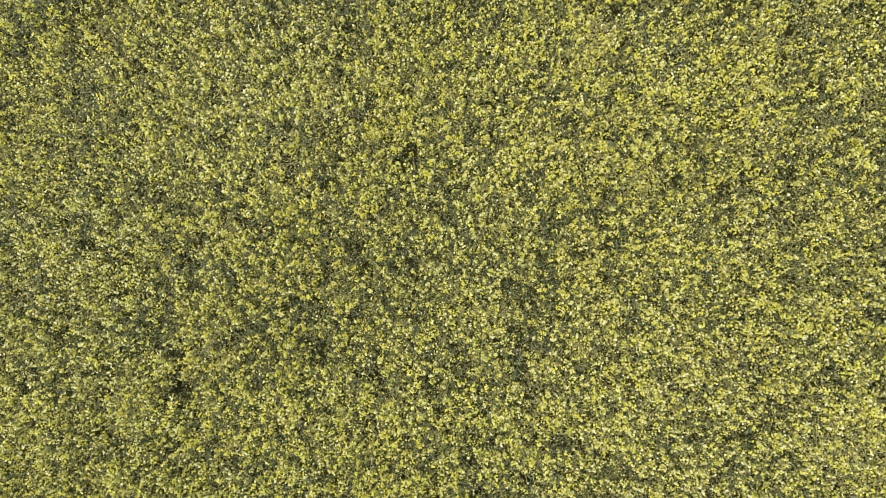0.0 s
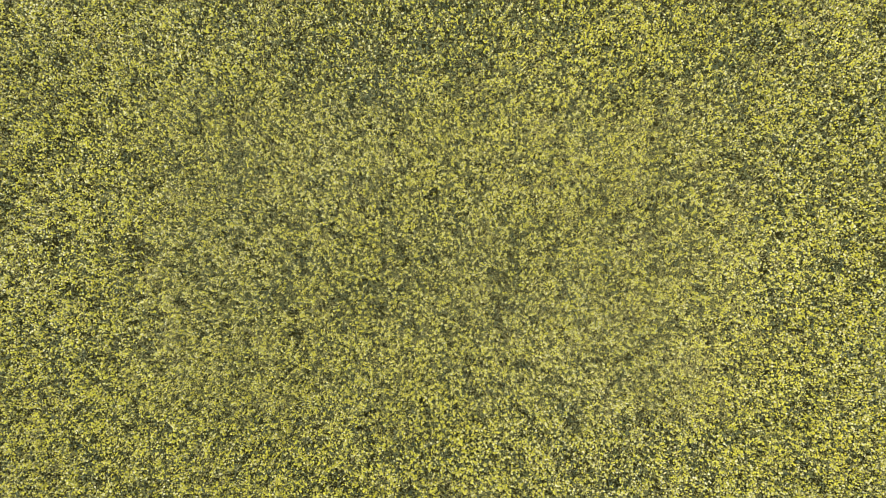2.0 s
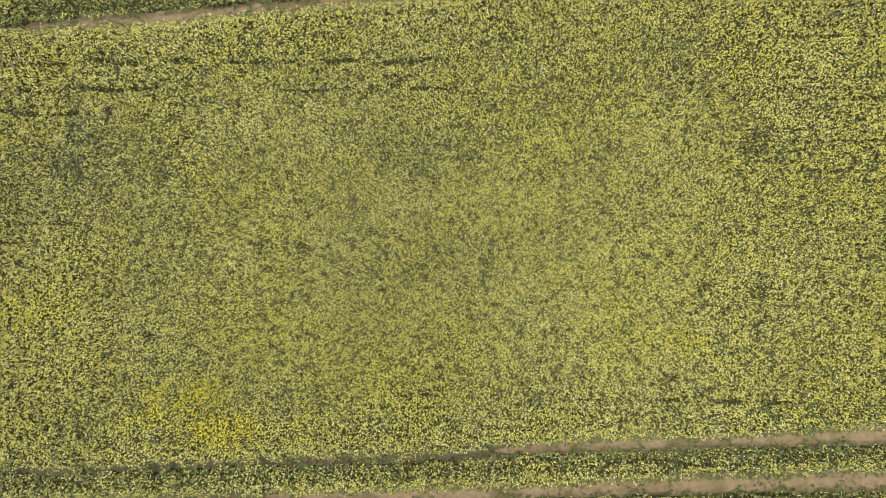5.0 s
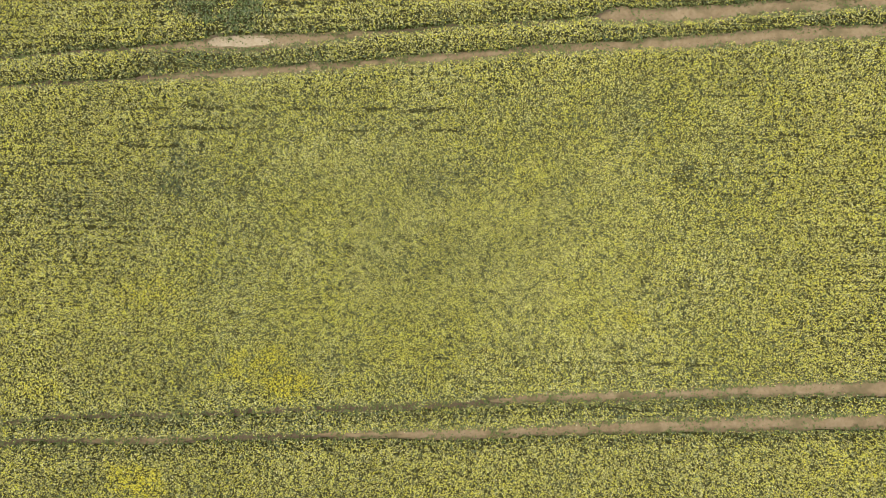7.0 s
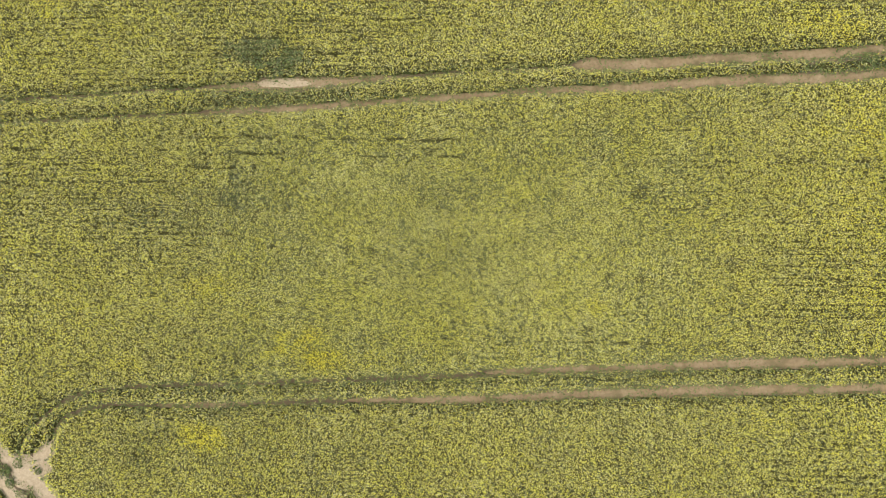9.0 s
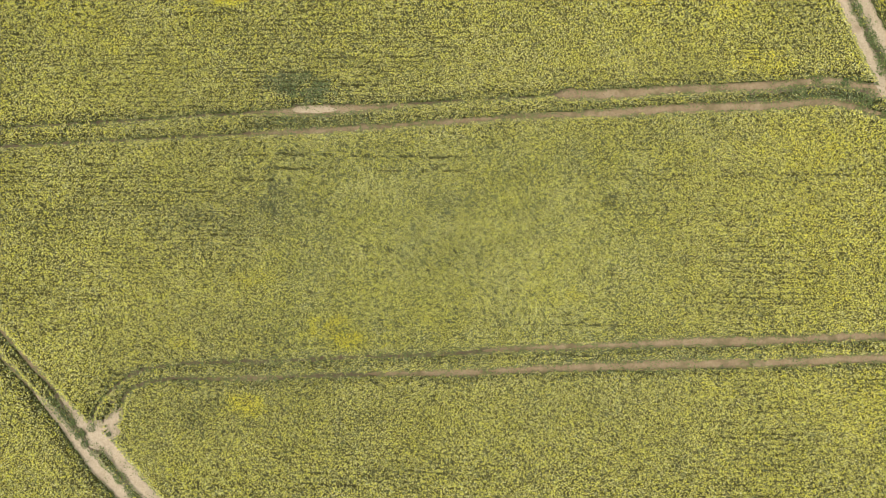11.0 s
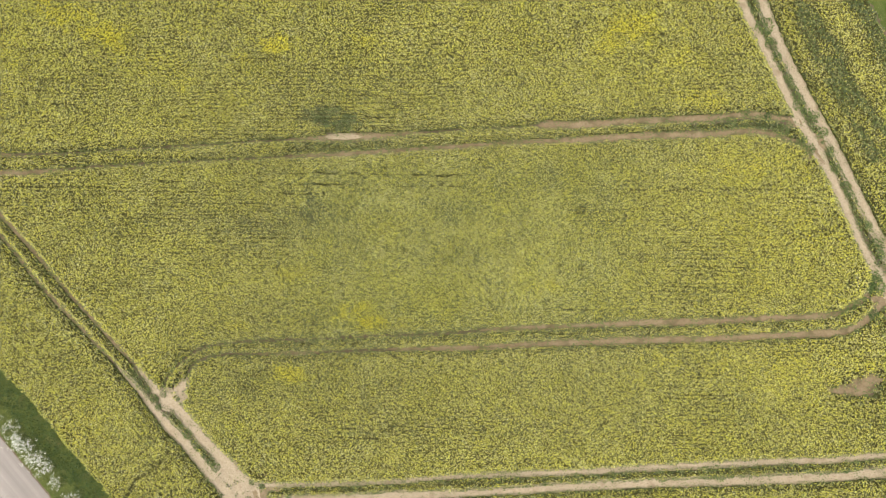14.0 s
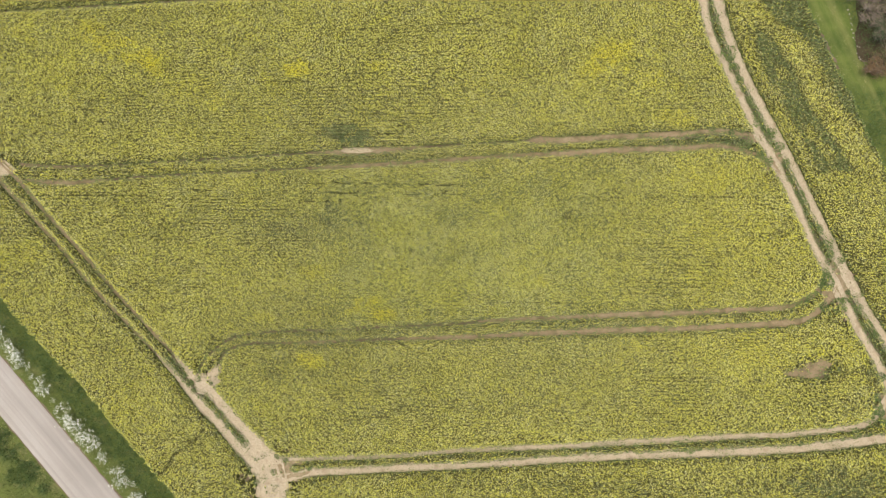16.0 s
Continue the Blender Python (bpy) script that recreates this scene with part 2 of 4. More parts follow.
# ---------------------------------------------------------------- plan of the field
# wheel tracks: x, y, width
TRACKS = {
    "north_upper": [(-63.5, 11.9, .40), (-58.1, 11.5, .38), (-49.9, 11.7, .26), (-41.7, 12.2, .26), (-33.7, 12.6, .26), (-25.8, 13.1, .26), (-19.5, 13.4, .50),
                    (-14.9, 13.6, .93), (-8.7, 13.9, .50), (-2.7, 14.4, .26), (2.6, 14.6, .26), (7.1, 14.9, .26), (8.2, 15.0, .90), (12.2, 15.0, .90),
                    (19.6, 15.4, .82), (26.8, 15.7, .75), (31.8, 16.1, .68), (36.0, 15.5, .82)],
    "north_lower": [(-62.6, 9.7, .40), (-59.0, 9.3, .62), (-54.0, 9.3, .66), (-51.5, 9.6, .40), (-46.5, 10.0, .28), (-41.7, 10.3, .28), (-33.7, 10.7, .26), (-25.8, 11.1, .26),
                    (-18.0, 11.4, .50), (-10.3, 11.9, .50), (-2.7, 12.4, .50), (4.9, 12.9, .50), (12.3, 13.2, .75), (18.8, 13.6, .82), (26.8, 13.8, .75),
                    (31.1, 14.1, .68), (34.6, 13.6, .60), (37.4, 12.4, .60), (39.9, 10.4, .68)],
    "west_outer": [(-69.9, 13.6, .55), (-66.4, 9.7, .55), (-61.2, 4.4, .55), (-56.9, .1, .50), (-52.6, -4.8, .50), (-46.8, -10.3, .50), (-41.0, -16.0, .50),
                   (-36.8, -20.6, 1.15), (-34.0, -23.2, 1.30), (-31.6, -25.9, 1.35), (-29.6, -28.0, 1.35), (-28.0, -30.0, 1.30), (-27.2, -34.5, 1.12), (-23.5, -41, 1.03)],
    "west_inner": [(-70.0, 15.7, .55), (-66.5, 12.4, .55), (-63.5, 9.6, .55), (-58.7, 4.4, .55), (-54.4, .1, .50), (-49.4, -5.2, .50), (-44.3, -10.3, .50),
                   (-39.4, -15.2, .55), (-37.6, -17.2, 1.15), (-34.9, -19.3, 1.45), (-31.8, -22.6, 1.45), (-29.3, -25.0, 1.50), (-26.4, -27.7, 1.50), (-25.0, -29.6, 1.27), (-24.5, -34.5, 1.12), (-21.3, -41, 1.03)],
    "east_inner": [(27.5, 42, 1.20), (29.7, 36.4, 1.20), (29.9, 33.4, 1.20), (30.8, 28.9, 1.05), (33.2, 23.6, 1.05), (36.1, 17.3, 1.05), (38.1, 13.3, 1.20),
                   (40.9, 7.8, 1.12), (43.6, 1.3, .97), (46.0, -3.3, 1.27), (48.4, -8.3, 1.12), (51.1, -13.2, 1.12), (52.8, -17.4, 1.12), (54.6, -22.3, 1.12), (58, -33, 1.03)],
    "east_outer": [(29.3, 42, 1.33), (31.3, 36.4, 1.38), (31.8, 33.3, 1.38), (33.3, 28.1, 1.23), (35.4, 22.9, 1.20), (38.2, 17.3, 1.12), (40.6, 12.6, 1.12),
                   (43.7, 6.0, 1.05), (46.4, .3, 1.05), (47.7, -2.6, 1.20), (49.8, -6.5, 1.05), (52.3, -10.7, 1.05), (55.7, -16.6, 1.05), (60.5, -27, 1.03)],
    "middle_upper": [(-36.8, -16.8, .28), (-36.1, -15.1, .28), (-34.7, -13.6, .28), (-32.7, -12.1, .28), (-30.0, -11.3, .28), (-25.3, -10.8, .28),
                     (-17.6, -10.4, .26), (-10.0, -9.9, .26), (-2.4, -9.4, .26), (5.0, -8.7, .50), (12.4, -8.3, .50), (19.6, -7.8, .75), (26.8, -7.5, .75),
                     (33.8, -7.0, .68), (38.7, -6.7, .68), (41.5, -6.0, .60), (43.9, -4.4, .53), (44.9, -2.3, .53)],
    "middle_lower": [(-34.4, -18.9, .32), (-34.1, -16.6, .32), (-33.7, -14.7, .32), (-32.2, -13.2, .32), (-29.2, -12.5, .32), (-25.3, -12.4, .36),
                     (-17.6, -12.0, .36), (-9.9, -11.5, .36), (-2.4, -11.2, .56), (5.0, -10.7, .56), (12.4, -10.2, .75), (19.6, -9.8, .75), (26.8, -9.5, .75),
                     (33.8, -9.0, .75), (40.8, -8.4, .90), (43.6, -7.3, .82), (45.3, -5.5, .75), (46.5, -3.7, .82)],
    "south_upper": [(-26.5, -27.9, .80), (-21.9, -27.7, .51), (-17.3, -27.4, .51), (-9.7, -26.9, .51), (-2.2, -26.0, .51), (5.1, -25.4, .66),
                    (12.4, -24.9, .66), (19.6, -24.2, .73), (26.8, -23.6, .73), (33.8, -23.0, .73), (40.7, -22.5, .73), (47.6, -21.5, .73), (49.9, -20.8, .80),
                    (51.7, -18.8, .80), (52.5, -16.7, .80)],
    "south_lower": [(-26.5, -30.7, 1.27), (-20.3, -29.4, 1.05), (-15.7, -29.1, .97), (-9.7, -28.5, .97), (-2.2, -28.0, .90), (5.2, -27.3, .90),
                    (12.4, -26.6, .97), (19.6, -26.0, .97), (26.7, -25.5, .97), (33.8, -25.0, 1.05), (40.7, -24.4, 1.05), (47.5, -23.5, 1.20), (52.2, -22.7, 1.20), (58, -22.1, 1.12)],
    "far_lower": [(-72.4, 33.3, .26), (-58.8, 33.9, .26), (-42.3, 34.5, .26), (-24.6, 35.0, .26), (-10.6, 35.5, .68), (12.1, 36.2, .68), (29.0, 36.6, .75)],
    "far_upper": [(-72.5, 35.5, .26), (-58.9, 36.0, .26), (-42.4, 36.6, .26), (-24.7, 37.0, .26), (12.1, 38.2, .68), (29.0, 38.5, .68)],
}
# open soil: x, y, radius along x, radius along y
BARE = [(-26.4, -29.4, 3.2, 2.5), (-28.8, -26.9, 1.9, 1.6), (-26.6, -33.5, 2.4, 3.0), (-65.8, 11.3, 1.4, 1.1), (43.6, -14.2, 1.5, .9), (44.9, -13.6, 1.0, .6), (42.0, -14.9, 1.1, .5), (40.6, -14.9, .8, .35), (43.2, -15.1, 1.3, .45), (46.6, -4.0, 1.8, 3.2),
        (38.9, 12.2, 1.2, 1.9), (-36.2, -18.2, 1.2, 1.3), (-34.6, -17.0, .9, 1.6), (-15.5, 13.7, 2.1, .42), (51.8, -18.6, 1.2, 1.6), (36.8, 15.2, 1.2, .7)]
# gaps in the stand: x, y, radius
GAPS_NEAR = [(1.1, -.2, .16), (-2.7, .6, .21), (2.8, -2.1, .25), (-1.0, 1.5, .18), (-2.0, 1.2, .16), (1.7, 3.4, .2), (-4.0, -1.7, .22), (1.6, .3, .13), (-5.0, .1, .18),
             (3.9, 2.3, .21), (.4, -.8, .19), (3.2, .5, .15), (10.2, -1.4, .42), (12.4, -1.6, .5), (-8.0, .3, .6), (-4.6, 2.9, .35), (3.1, 3.6, .4), (-15.0, -4.0, .6),
             (8.5, -5.5, .55), (10.0, -6.2, .5), (12.0, 7.0, .5), (-13.9, 7.9, .5), (5.5, 2.2, .4), (-11.8, -2.3, .4)]
GAPS_FAR = [(9.0, -5.9, .8), (28.6, 7.2, .8), (23.0, 7.5, .7), (12.7, 4.8, .7), (14.8, 6.5, .6), (-35.7, .3, .5), (-26.4, -15.9, .8), (-3.6, 8.1, .6), (-10.0, .4, .6),
            (-40.3, -7.8, .6), (39.0, 3.0, .6), (12.9, -1.5, .6), (36.6, 7.3, .5), (-10.3, 29.6, .9), (19.4, -.4, .7), (31.4, -1.3, .6)]
# patches with more (+) or fewer (-) flowers: x, y, radius along x, radius along y, amount
PATCHES_A = [(-17.4, 15.8, 3.5, 1.3, -.65), (-14.9, 15.2, 2.2, .8, -.55), (-17.0, 12.5, 3.0, .9, -.3), (-23, 2.8, 6.5, 2.6, -.24), (-2.5, 5.0, 2.6, 1.3, -.30), (2.6, 6.8, 2.2, .8, -.28), (-18.6, 5.2, 1.2, 1.6, -.30), (-18, 5.4, 2.2, 1.4, -.15), (-14.6, -6.6, 1.1, .6, .5), (-13.2, -7.4, 1.7, .8, .6), (-11.6, -8.1, 1.5, .6, .6), (-12.6, -6.4, .9, .5, .35), (-15.8, -7.8, 1.3, .5, .4),
             (-2.2, -.9, .9, .5, -.15), (-5.6, 2.0, .9, .5, -.18), (4.9, 1.7, .8, .5, -.15), (5.3, 3.8, 1.3, .6, -.15), (.6, 4.9, 1.6, .6, -.18), (-4.7, -3.7, .9, .5, -.15), (2, 0, 12, 7, .07)]
PATCHES_B = [(-49.8, 28.7, 2.6, 1.5, .6), (-46.0, 26.6, 2.8, 1.4, .7), (-43.2, 24.7, 1.8, 1.1, .6), (-53.4, 30.6, 2.0, 1.1, .5), (-35.1, 20.1, 1.2, 1.5, .5), (-39.5, 22.6, 3.2, 1.6, .3), (-62.6, 30.9, 2.6, 1.6, .35),
             (-23.6, 24.5, 1.7, 1.2, 1.0), (-27.8, 23.2, 1.2, .6, .5), (-12.8, 24.9, 1.0, .5, .6), (18.3, 26.1, 2.6, 1.6, .7), (16.0, 23.8, 2.6, 1.2, .5), (23.5, 22.2, 2.2, 2.0, .35), (26.5, 17.6, 3.2, 1.4, .45)]
PATCHES_D = [(-21.3, -14.4, 1.8, .9, 1.0), (-11, -8.4, 4.0, .9, .35), (-20.6, -2.9, 2.2, 1.1, .35), (-27.5, -8.9, 1.8, .9, .4), (9.1, -3.9, 1.4, .7, .35), (20.9, -12.1, 1.3, .8, .3),
             (-26.5, -15.6, 2.2, 1.4, -.25), (38, 14, 4, 1.5, -.3), (33, 1, 10, 7, .24), (31.5, 10.2, 5.5, 2.2, .3), (-33, 5.5, 6, 2.5, -.12), (35, -13, 11, 3.6, .26), (-46, -21, 5, 3, .25), (-62.5, -1.0, 3.2, 1.6, .3)]
PATCHES_C = [(-5.7, 20, 9, 3.4, -.13), (-33, 27, 5, 2.6, -.12), (-12, -19, 12, 4, -.1), (-43, 3.2, 5, 2.2, -.15), (-57, 24, 7, 5, .2), (43.6, -14.3, 3.4, 1.5, -.5), (47.6, -14.4, 2.2, .5, -.45), (24, -4.5, 5, 1.4, -.10), (46, -18.6, 3.4, 1.2, -.25), (50.4, -15.4, 1.3, 2.4, -.35), (47, -28.8, 9, 2.6, -.60), (20, -29.6, 14, 1.1, -.30), (30, -32, 12, 1.5, -.15), (-5, -29.3, 7, .9, -.2), (47, -12.6, 2.5, 2.0, .2)]
# lengths of drill row with missing plants: from x, to x, y
ROW_GAPS = [(-19.0, -13.5, 9.2), (-7.1, -.1, 8.9), (-18.9, -15.0, 7.9), (-10.0, -.8, 7.6), (3.4, 6.5, -6.5), (7.5, 14.5, -6.4), (-25.7, -14.0, 9.1), (-12.5, -1.8, 9.0), (-22.0, -14.3, 7.8), (-29.3, -23.8, 8.1),
            (-22.3, -17.4, 6.7), (-26.8, -19.0, 1.4), (.6, 5.1, -6.8), (11.3, 14.7, 8.6), (-37.8, -33.5, 8.1), (-31.5, -24.8, 5.5), (22.2, 29.8, 7.5), (17.9, 25.1, 7.3), (26.5, 37.0, 7.4), (-15.7, -10.4, -21.7), (26.5, 28.6, -17.2)]
ROW_GAPS_FAR = [(-24.7, -20.9, 17.1), (-18.2, -14.0, 17.0), (-10.0, -8.2, 16.8), (-12.7, -7.3, 15.8), (-7.1, -3.8, 15.5), (-20.9, -17.8, 15.7), (-60.9, -57.6, 16.0), (-56.0, -47.8, 17.6), (-38.1, -31.8, 15.9), (12.1, 19.4, 23.0),
                (25.8, 30.8, 22.8), (-66.2, -63.7, 24.7), (-55.4, -47.2, 24.4), (-39.9, -35.2, 23.8), (-30.0, -22.0, 22.9), (-57.2, -45.1, 7.4)]
FIELD_EDGE_WEST = [(-82.9, 10.8), (-70.1, -1.8), (-64.9, -7.0), (-60.7, -11.7), (-56.4, -15.4), (-52.3, -19.2), (-48.2, -24.0), (-44.1, -28.0), (-40.0, -32.4), (-31.6, -41.5)]
FIELD_EDGE_EAST = [(38.9, 41.4), (41.3, 35.7), (42.6, 32.5), (44.6, 27.6), (46.9, 22.4), (49.3, 17.0), (51.9, 11.4), (54.2, 5.0), (61.2, -11.9), (67.2, -41.5)]
X0, X1, Y0, Y1, CELL = -76.0, 64.0, -38.0, 39.0, 0.1
LINES = {k: curve(v) for k, v in TRACKS.items()}


def edge_x(line, y):
    p = np.array(sorted(line, key=lambda q: q[1]))
    return np.interp(y, p[:, 1], p[:, 0])


def line_y(key, x):
    p = LINES[key]
    o = np.argsort(p[:, 0])
    return np.interp(x, p[o, 0], p[o, 1])


# distance from the nearest wheel track's edge, on a raster of the plan
NX, NY = int((X1 - X0) / CELL), int((Y1 - Y0) / CELL)
GX, GY = np.meshgrid(X0 + CELL * (np.arange(NX) + .5), Y0 + CELL * (np.arange(NY) + .5))
EDGE = np.full((NY, NX), 1.6, np.float32)
for line in LINES.values():
    for px, py, pw in line:
        i, j, k = int((px - X0) / CELL), int((py - Y0) / CELL), 24
        if not (-k < i < NX + k and -k < j < NY + k):
            continue
        s = (slice(max(0, j - k), max(0, j + k)), slice(max(0, i - k), max(0, i + k)))
        EDGE[s] = np.minimum(EDGE[s], np.hypot(GX[s] - px, GY[s] - py) - pw / 2)
for bx, by, rx, ry in BARE:
    d = np.hypot((GX - bx) / rx, (GY - by) / ry) + 0.9 * (vnoise(GX * 1.7, GY * 1.7, 5) - .5) + 0.6 * (vnoise(GX * 4.3, GY * 4.3, 6) - .5) + .9 * (vnoise(GX * 8.5, GY * 8.5, 7) - .5)
    EDGE = np.minimum(EDGE, (d - 1) * min(rx, ry))
EDGE = EDGE + 0.22 * (vnoise(GX * 2.2, GY * 2.2, 3) - .5) + 0.14 * (vnoise(GX * 6, GY * 6, 4) - .5)


def raster(x, y):
    return EDGE[np.clip(((y - Y0) / CELL).astype(int), 0, NY - 1), np.clip(((x - X0) / CELL).astype(int), 0, NX - 1)]


def inside(x, y):
    """How far a place lies within the sown field: 0 outside, 1 inside."""
    j = 0.5 * (vnoise(x * 1.1, y * 1.1, 8) - .5) + 0.3 * (vnoise(x * 4, y * 4, 9) - .5)
    return ((x > edge_x(FIELD_EDGE_WEST, y) + j) & (x < edge_x(FIELD_EDGE_EAST, y) + j) & (y > Y0) & (y < Y1)).astype(float)


def window(x, y, rx, ry):
    i0, i1 = int((x - rx - X0) / CELL), int((x + rx - X0) / CELL) + 1
    j0, j1 = int((y - ry - Y0) / CELL), int((y + ry - Y0) / CELL) + 1
    return slice(max(0, j0), max(0, j1)), slice(max(0, i0), max(0, i1))


# 1 where plants are missing: single holes and short lengths of drill row
GAP = np.zeros_like(GX)
for gx, gy, gr in GAPS_NEAR + GAPS_FAR:
    w = window(gx, gy, 2.4 * gr, 2.4 * gr)
    d = np.hypot((GX[w] - gx) / 1.25, (GY[w] - gy) * 1.1) / gr + 1.3 * (vnoise(GX[w] * 2.6 / gr ** .5, GY[w] * 2.6 / gr ** .5, 11) - .5)
    GAP[w] = np.maximum(GAP[w], 0.68 * step(1.0, .1, d))
for xa, xb, yr in ROW_GAPS + ROW_GAPS_FAR:
    w = window((xa + xb) / 2, yr, (xb - xa) / 2, .5)
    d = np.abs(GY[w] - yr + .12 * (vnoise(GX[w] / 1.4, GX[w] * 0 + yr, 10) - .5)) / .14 + 1.3 * vnoise(GX[w] * 1.5, GY[w] * 2.2, 9)
    GAP[w] = np.maximum(GAP[w], .86 * step(1.45, .7, d))
ROWS_SHOW = step(.46, .85, vnoise(GX / 13, GY / 5, 13)) * step(5, 9, np.maximum(np.abs(GX) * .6, np.abs(GY)))
DRILL = 0.46
WAVE = GY + 0.10 * (vnoise(GX / 1.2, GY / .6, 18) - .5)
ROW = step(.35, .95, np.cos(2 * np.pi * WAVE / DRILL)) * ROWS_SHOW * step(.50, .80, vnoise(GX / 1.7, np.round(WAVE / DRILL) * 7.3, 12) * .75 + .30 * ROWS_SHOW + .25 * (vnoise(GX * 2.6, GY * 3.5, 14) - .5))
# a narrow path trodden across the west headland
for t in np.linspace(0, 1, 90):
    px, py = -35.4 - 6.6 * t + .25 * math.sin(9 * t), -24.0 - 6.3 * t + .2 * math.sin(13 * t)
    w = window(px, py, .5, .5)
    GAP[w] = np.maximum(GAP[w], .8 * step(.30, .08, np.hypot(GX[w] - px, GY[w] - py) + .25 * (vnoise(GX[w] * 3, GY[w] * 3, 19) - .5)))
HOLE = vnoise(GX * 2.6, GY * 3.4, 15) + .4 * (vnoise(GX * 5, GY * 5, 17) - .5) + 0.16 * vnoise(GX / 7, GY / 5, 16)
HOLE += .10 * step(1.2, .5, np.hypot((GX - 31) / 12, (GY - 1) / 7)) + .06 * step(1.2, .5, np.hypot((GX + 22) / 12, (GY - 8) / 3))
POCKET = vnoise(GX * 6.5, GY * 7.5, 30) + .12 * vnoise(GX / 2.3, GY / 1.7, 31)
GAP = np.maximum(GAP, np.maximum(0.75 * ROW, np.maximum(.7 * step(1.0, 1.14, HOLE), .55 * step(.80, .98, POCKET))))

# the share of the plants' tops that are in flower
BRIGHT = np.zeros_like(GX)
SHARE = 0.80 + 0.20 * (vnoise(GX / 7, GY / 4, 21) - .5) + 0.16 * (vnoise(GX / 19, GY / 11, 20) - .5) + 0.17 * (vnoise(GX / 1.9, GY / 1.2, 22) - .5)
SHARE -= .15 * step(-.1, .8, np.cos(2 * np.pi * WAVE / DRILL)) * (.35 + .65 * ROWS_SHOW) * (.3 + .7 * vnoise(GX / 2.6, GY / .5, 32)) * step(3, 8, np.maximum(np.abs(GX) * .6, np.abs(GY)))
for px, py, rx, ry, amount in PATCHES_A + PATCHES_B + PATCHES_C + PATCHES_D:
    w = window(px, py, 2 * rx, 2 * ry)
    d = np.hypot((GX[w] - px) / rx, (GY[w] - py) / ry) + 1.0 * (vnoise(GX[w] * 1.2, GY[w] * 1.2, 23) - .5) + .7 * (vnoise(GX[w] * 3.1, GY[w] * 3.1, 33) - .5)
    SHARE[w] += amount * step(1.5, .3, d)
    BRIGHT[w] += max(0, amount) * step(1.5, .3, d)
SHARE -= 0.26 * step(.75, .0, EDGE)
# the strip beside the field's east edge is thinner, with flowering bands
EAST = step(1.0, 3.0, GX - edge_x([(p[0], p[1]) for p in TRACKS["east_outer"]], GY))
OFF = GX - edge_x([(p[0], p[1]) for p in TRACKS["east_outer"]], GY) + 1.1 * (vnoise(GX / 2.2, GY / 3.5, 24) - .5)
CREST = np.interp(GY, [8, 13, 19, 24, 27, 30, 34, 40], [8.5, 8.6, 7.4, 7.6, 7.2, 4.6, 2.6, 1.5])
EAST_SHARE = .09 + .66 * step(2.5, 1.1, np.abs(OFF - CREST)) + .30 * step(.60, .80, vnoise(GX / .9 + GY * .5, GY / 2.6, 27)) * step(CREST, CREST - 2, OFF)
EAST_SHARE += .45 * step(2.2, 1.2, OFF) * step(22, 26, GY) + .28 * step(3.0, 2.0, OFF) * step(11, 13, GY) * step(18, 15, GY)
EAST_SHARE = np.where(GY < 10 + 3 * (vnoise(GX / 2, GY / 2, 26) - .5), .70 * step(1.1, 2.6, OFF), EAST_SHARE)
SHARE = SHARE * (1 - EAST) + EAST * EAST_SHARE
# single plants: tight crowns with darker room between them
CLUMP = .5 * vnoise(GX / .24, GY / .21, 25) + .5 * vnoise(GX / .13, GY / .12, 28)
SHARE = np.clip(SHARE * (.42 + .80 * step(.26, .60, CLUMP)), 0, 1)


# the weedy strip between the two wheels of a pair: 1 where it carries hardly any crop
STRIP = np.zeros_like(GX)


def weedy(pair, x):
    if pair == "east":
        return .85
    if pair == "south":
        return .5
    if pair == "west":
        return .8 if x > -41 else .3 if x < -60 else .1
    if pair == "north":
        return .8 if x > 25 else .6 if -22 < x < -10 else .12
    return .28 if 4 < x < 13 else .10


for pair, one, two in (("east", "east_inner", "east_outer"), ("west", "west_inner", "west_outer"), ("south", "south_upper", "south_lower"),
                       ("north", "north_upper", "north_lower"), ("middle", "middle_upper", "middle_lower")):
    a, b = LINES[one][::2], LINES[two]
    for px, py, pw in a:
        d = np.hypot(b[:, 0] - px, b[:, 1] - py)
        k = int(np.argmin(d))
        if d[k] > 3.2:
            continue
        mx, my, r = (px + b[k, 0]) / 2, (py + b[k, 1]) / 2, d[k] / 2 - .2
        w = window(mx, my, r, r)
        STRIP[w] = np.maximum(STRIP[w], weedy(pair, px) * step(r, r * .55, np.hypot(GX[w] - mx, GY[w] - my)))
STRIP = STRIP * (.55 + .75 * vnoise(GX / 1.6, GY / 1.2, 29))
SHARE = SHARE * (1 - np.clip(1.05 * STRIP, 0, .95))


def lookup(table, x, y):
    i = np.clip(((x - X0) / CELL).astype(int), 0, NX - 1)
    j = np.clip(((y - Y0) / CELL).astype(int), 0, NY - 1)
    return table[j, i]


def gaps(x, y):
    return lookup(GAP, x, y)


def flower_share(x, y):
    return lookup(SHARE, x, y)


def lod(x, y):
    """Half-width, in metres, of the upright view that just holds the place."""
    r = np.maximum(np.abs(x + 1.0), np.abs(y - .3) * 1.78)
    return r


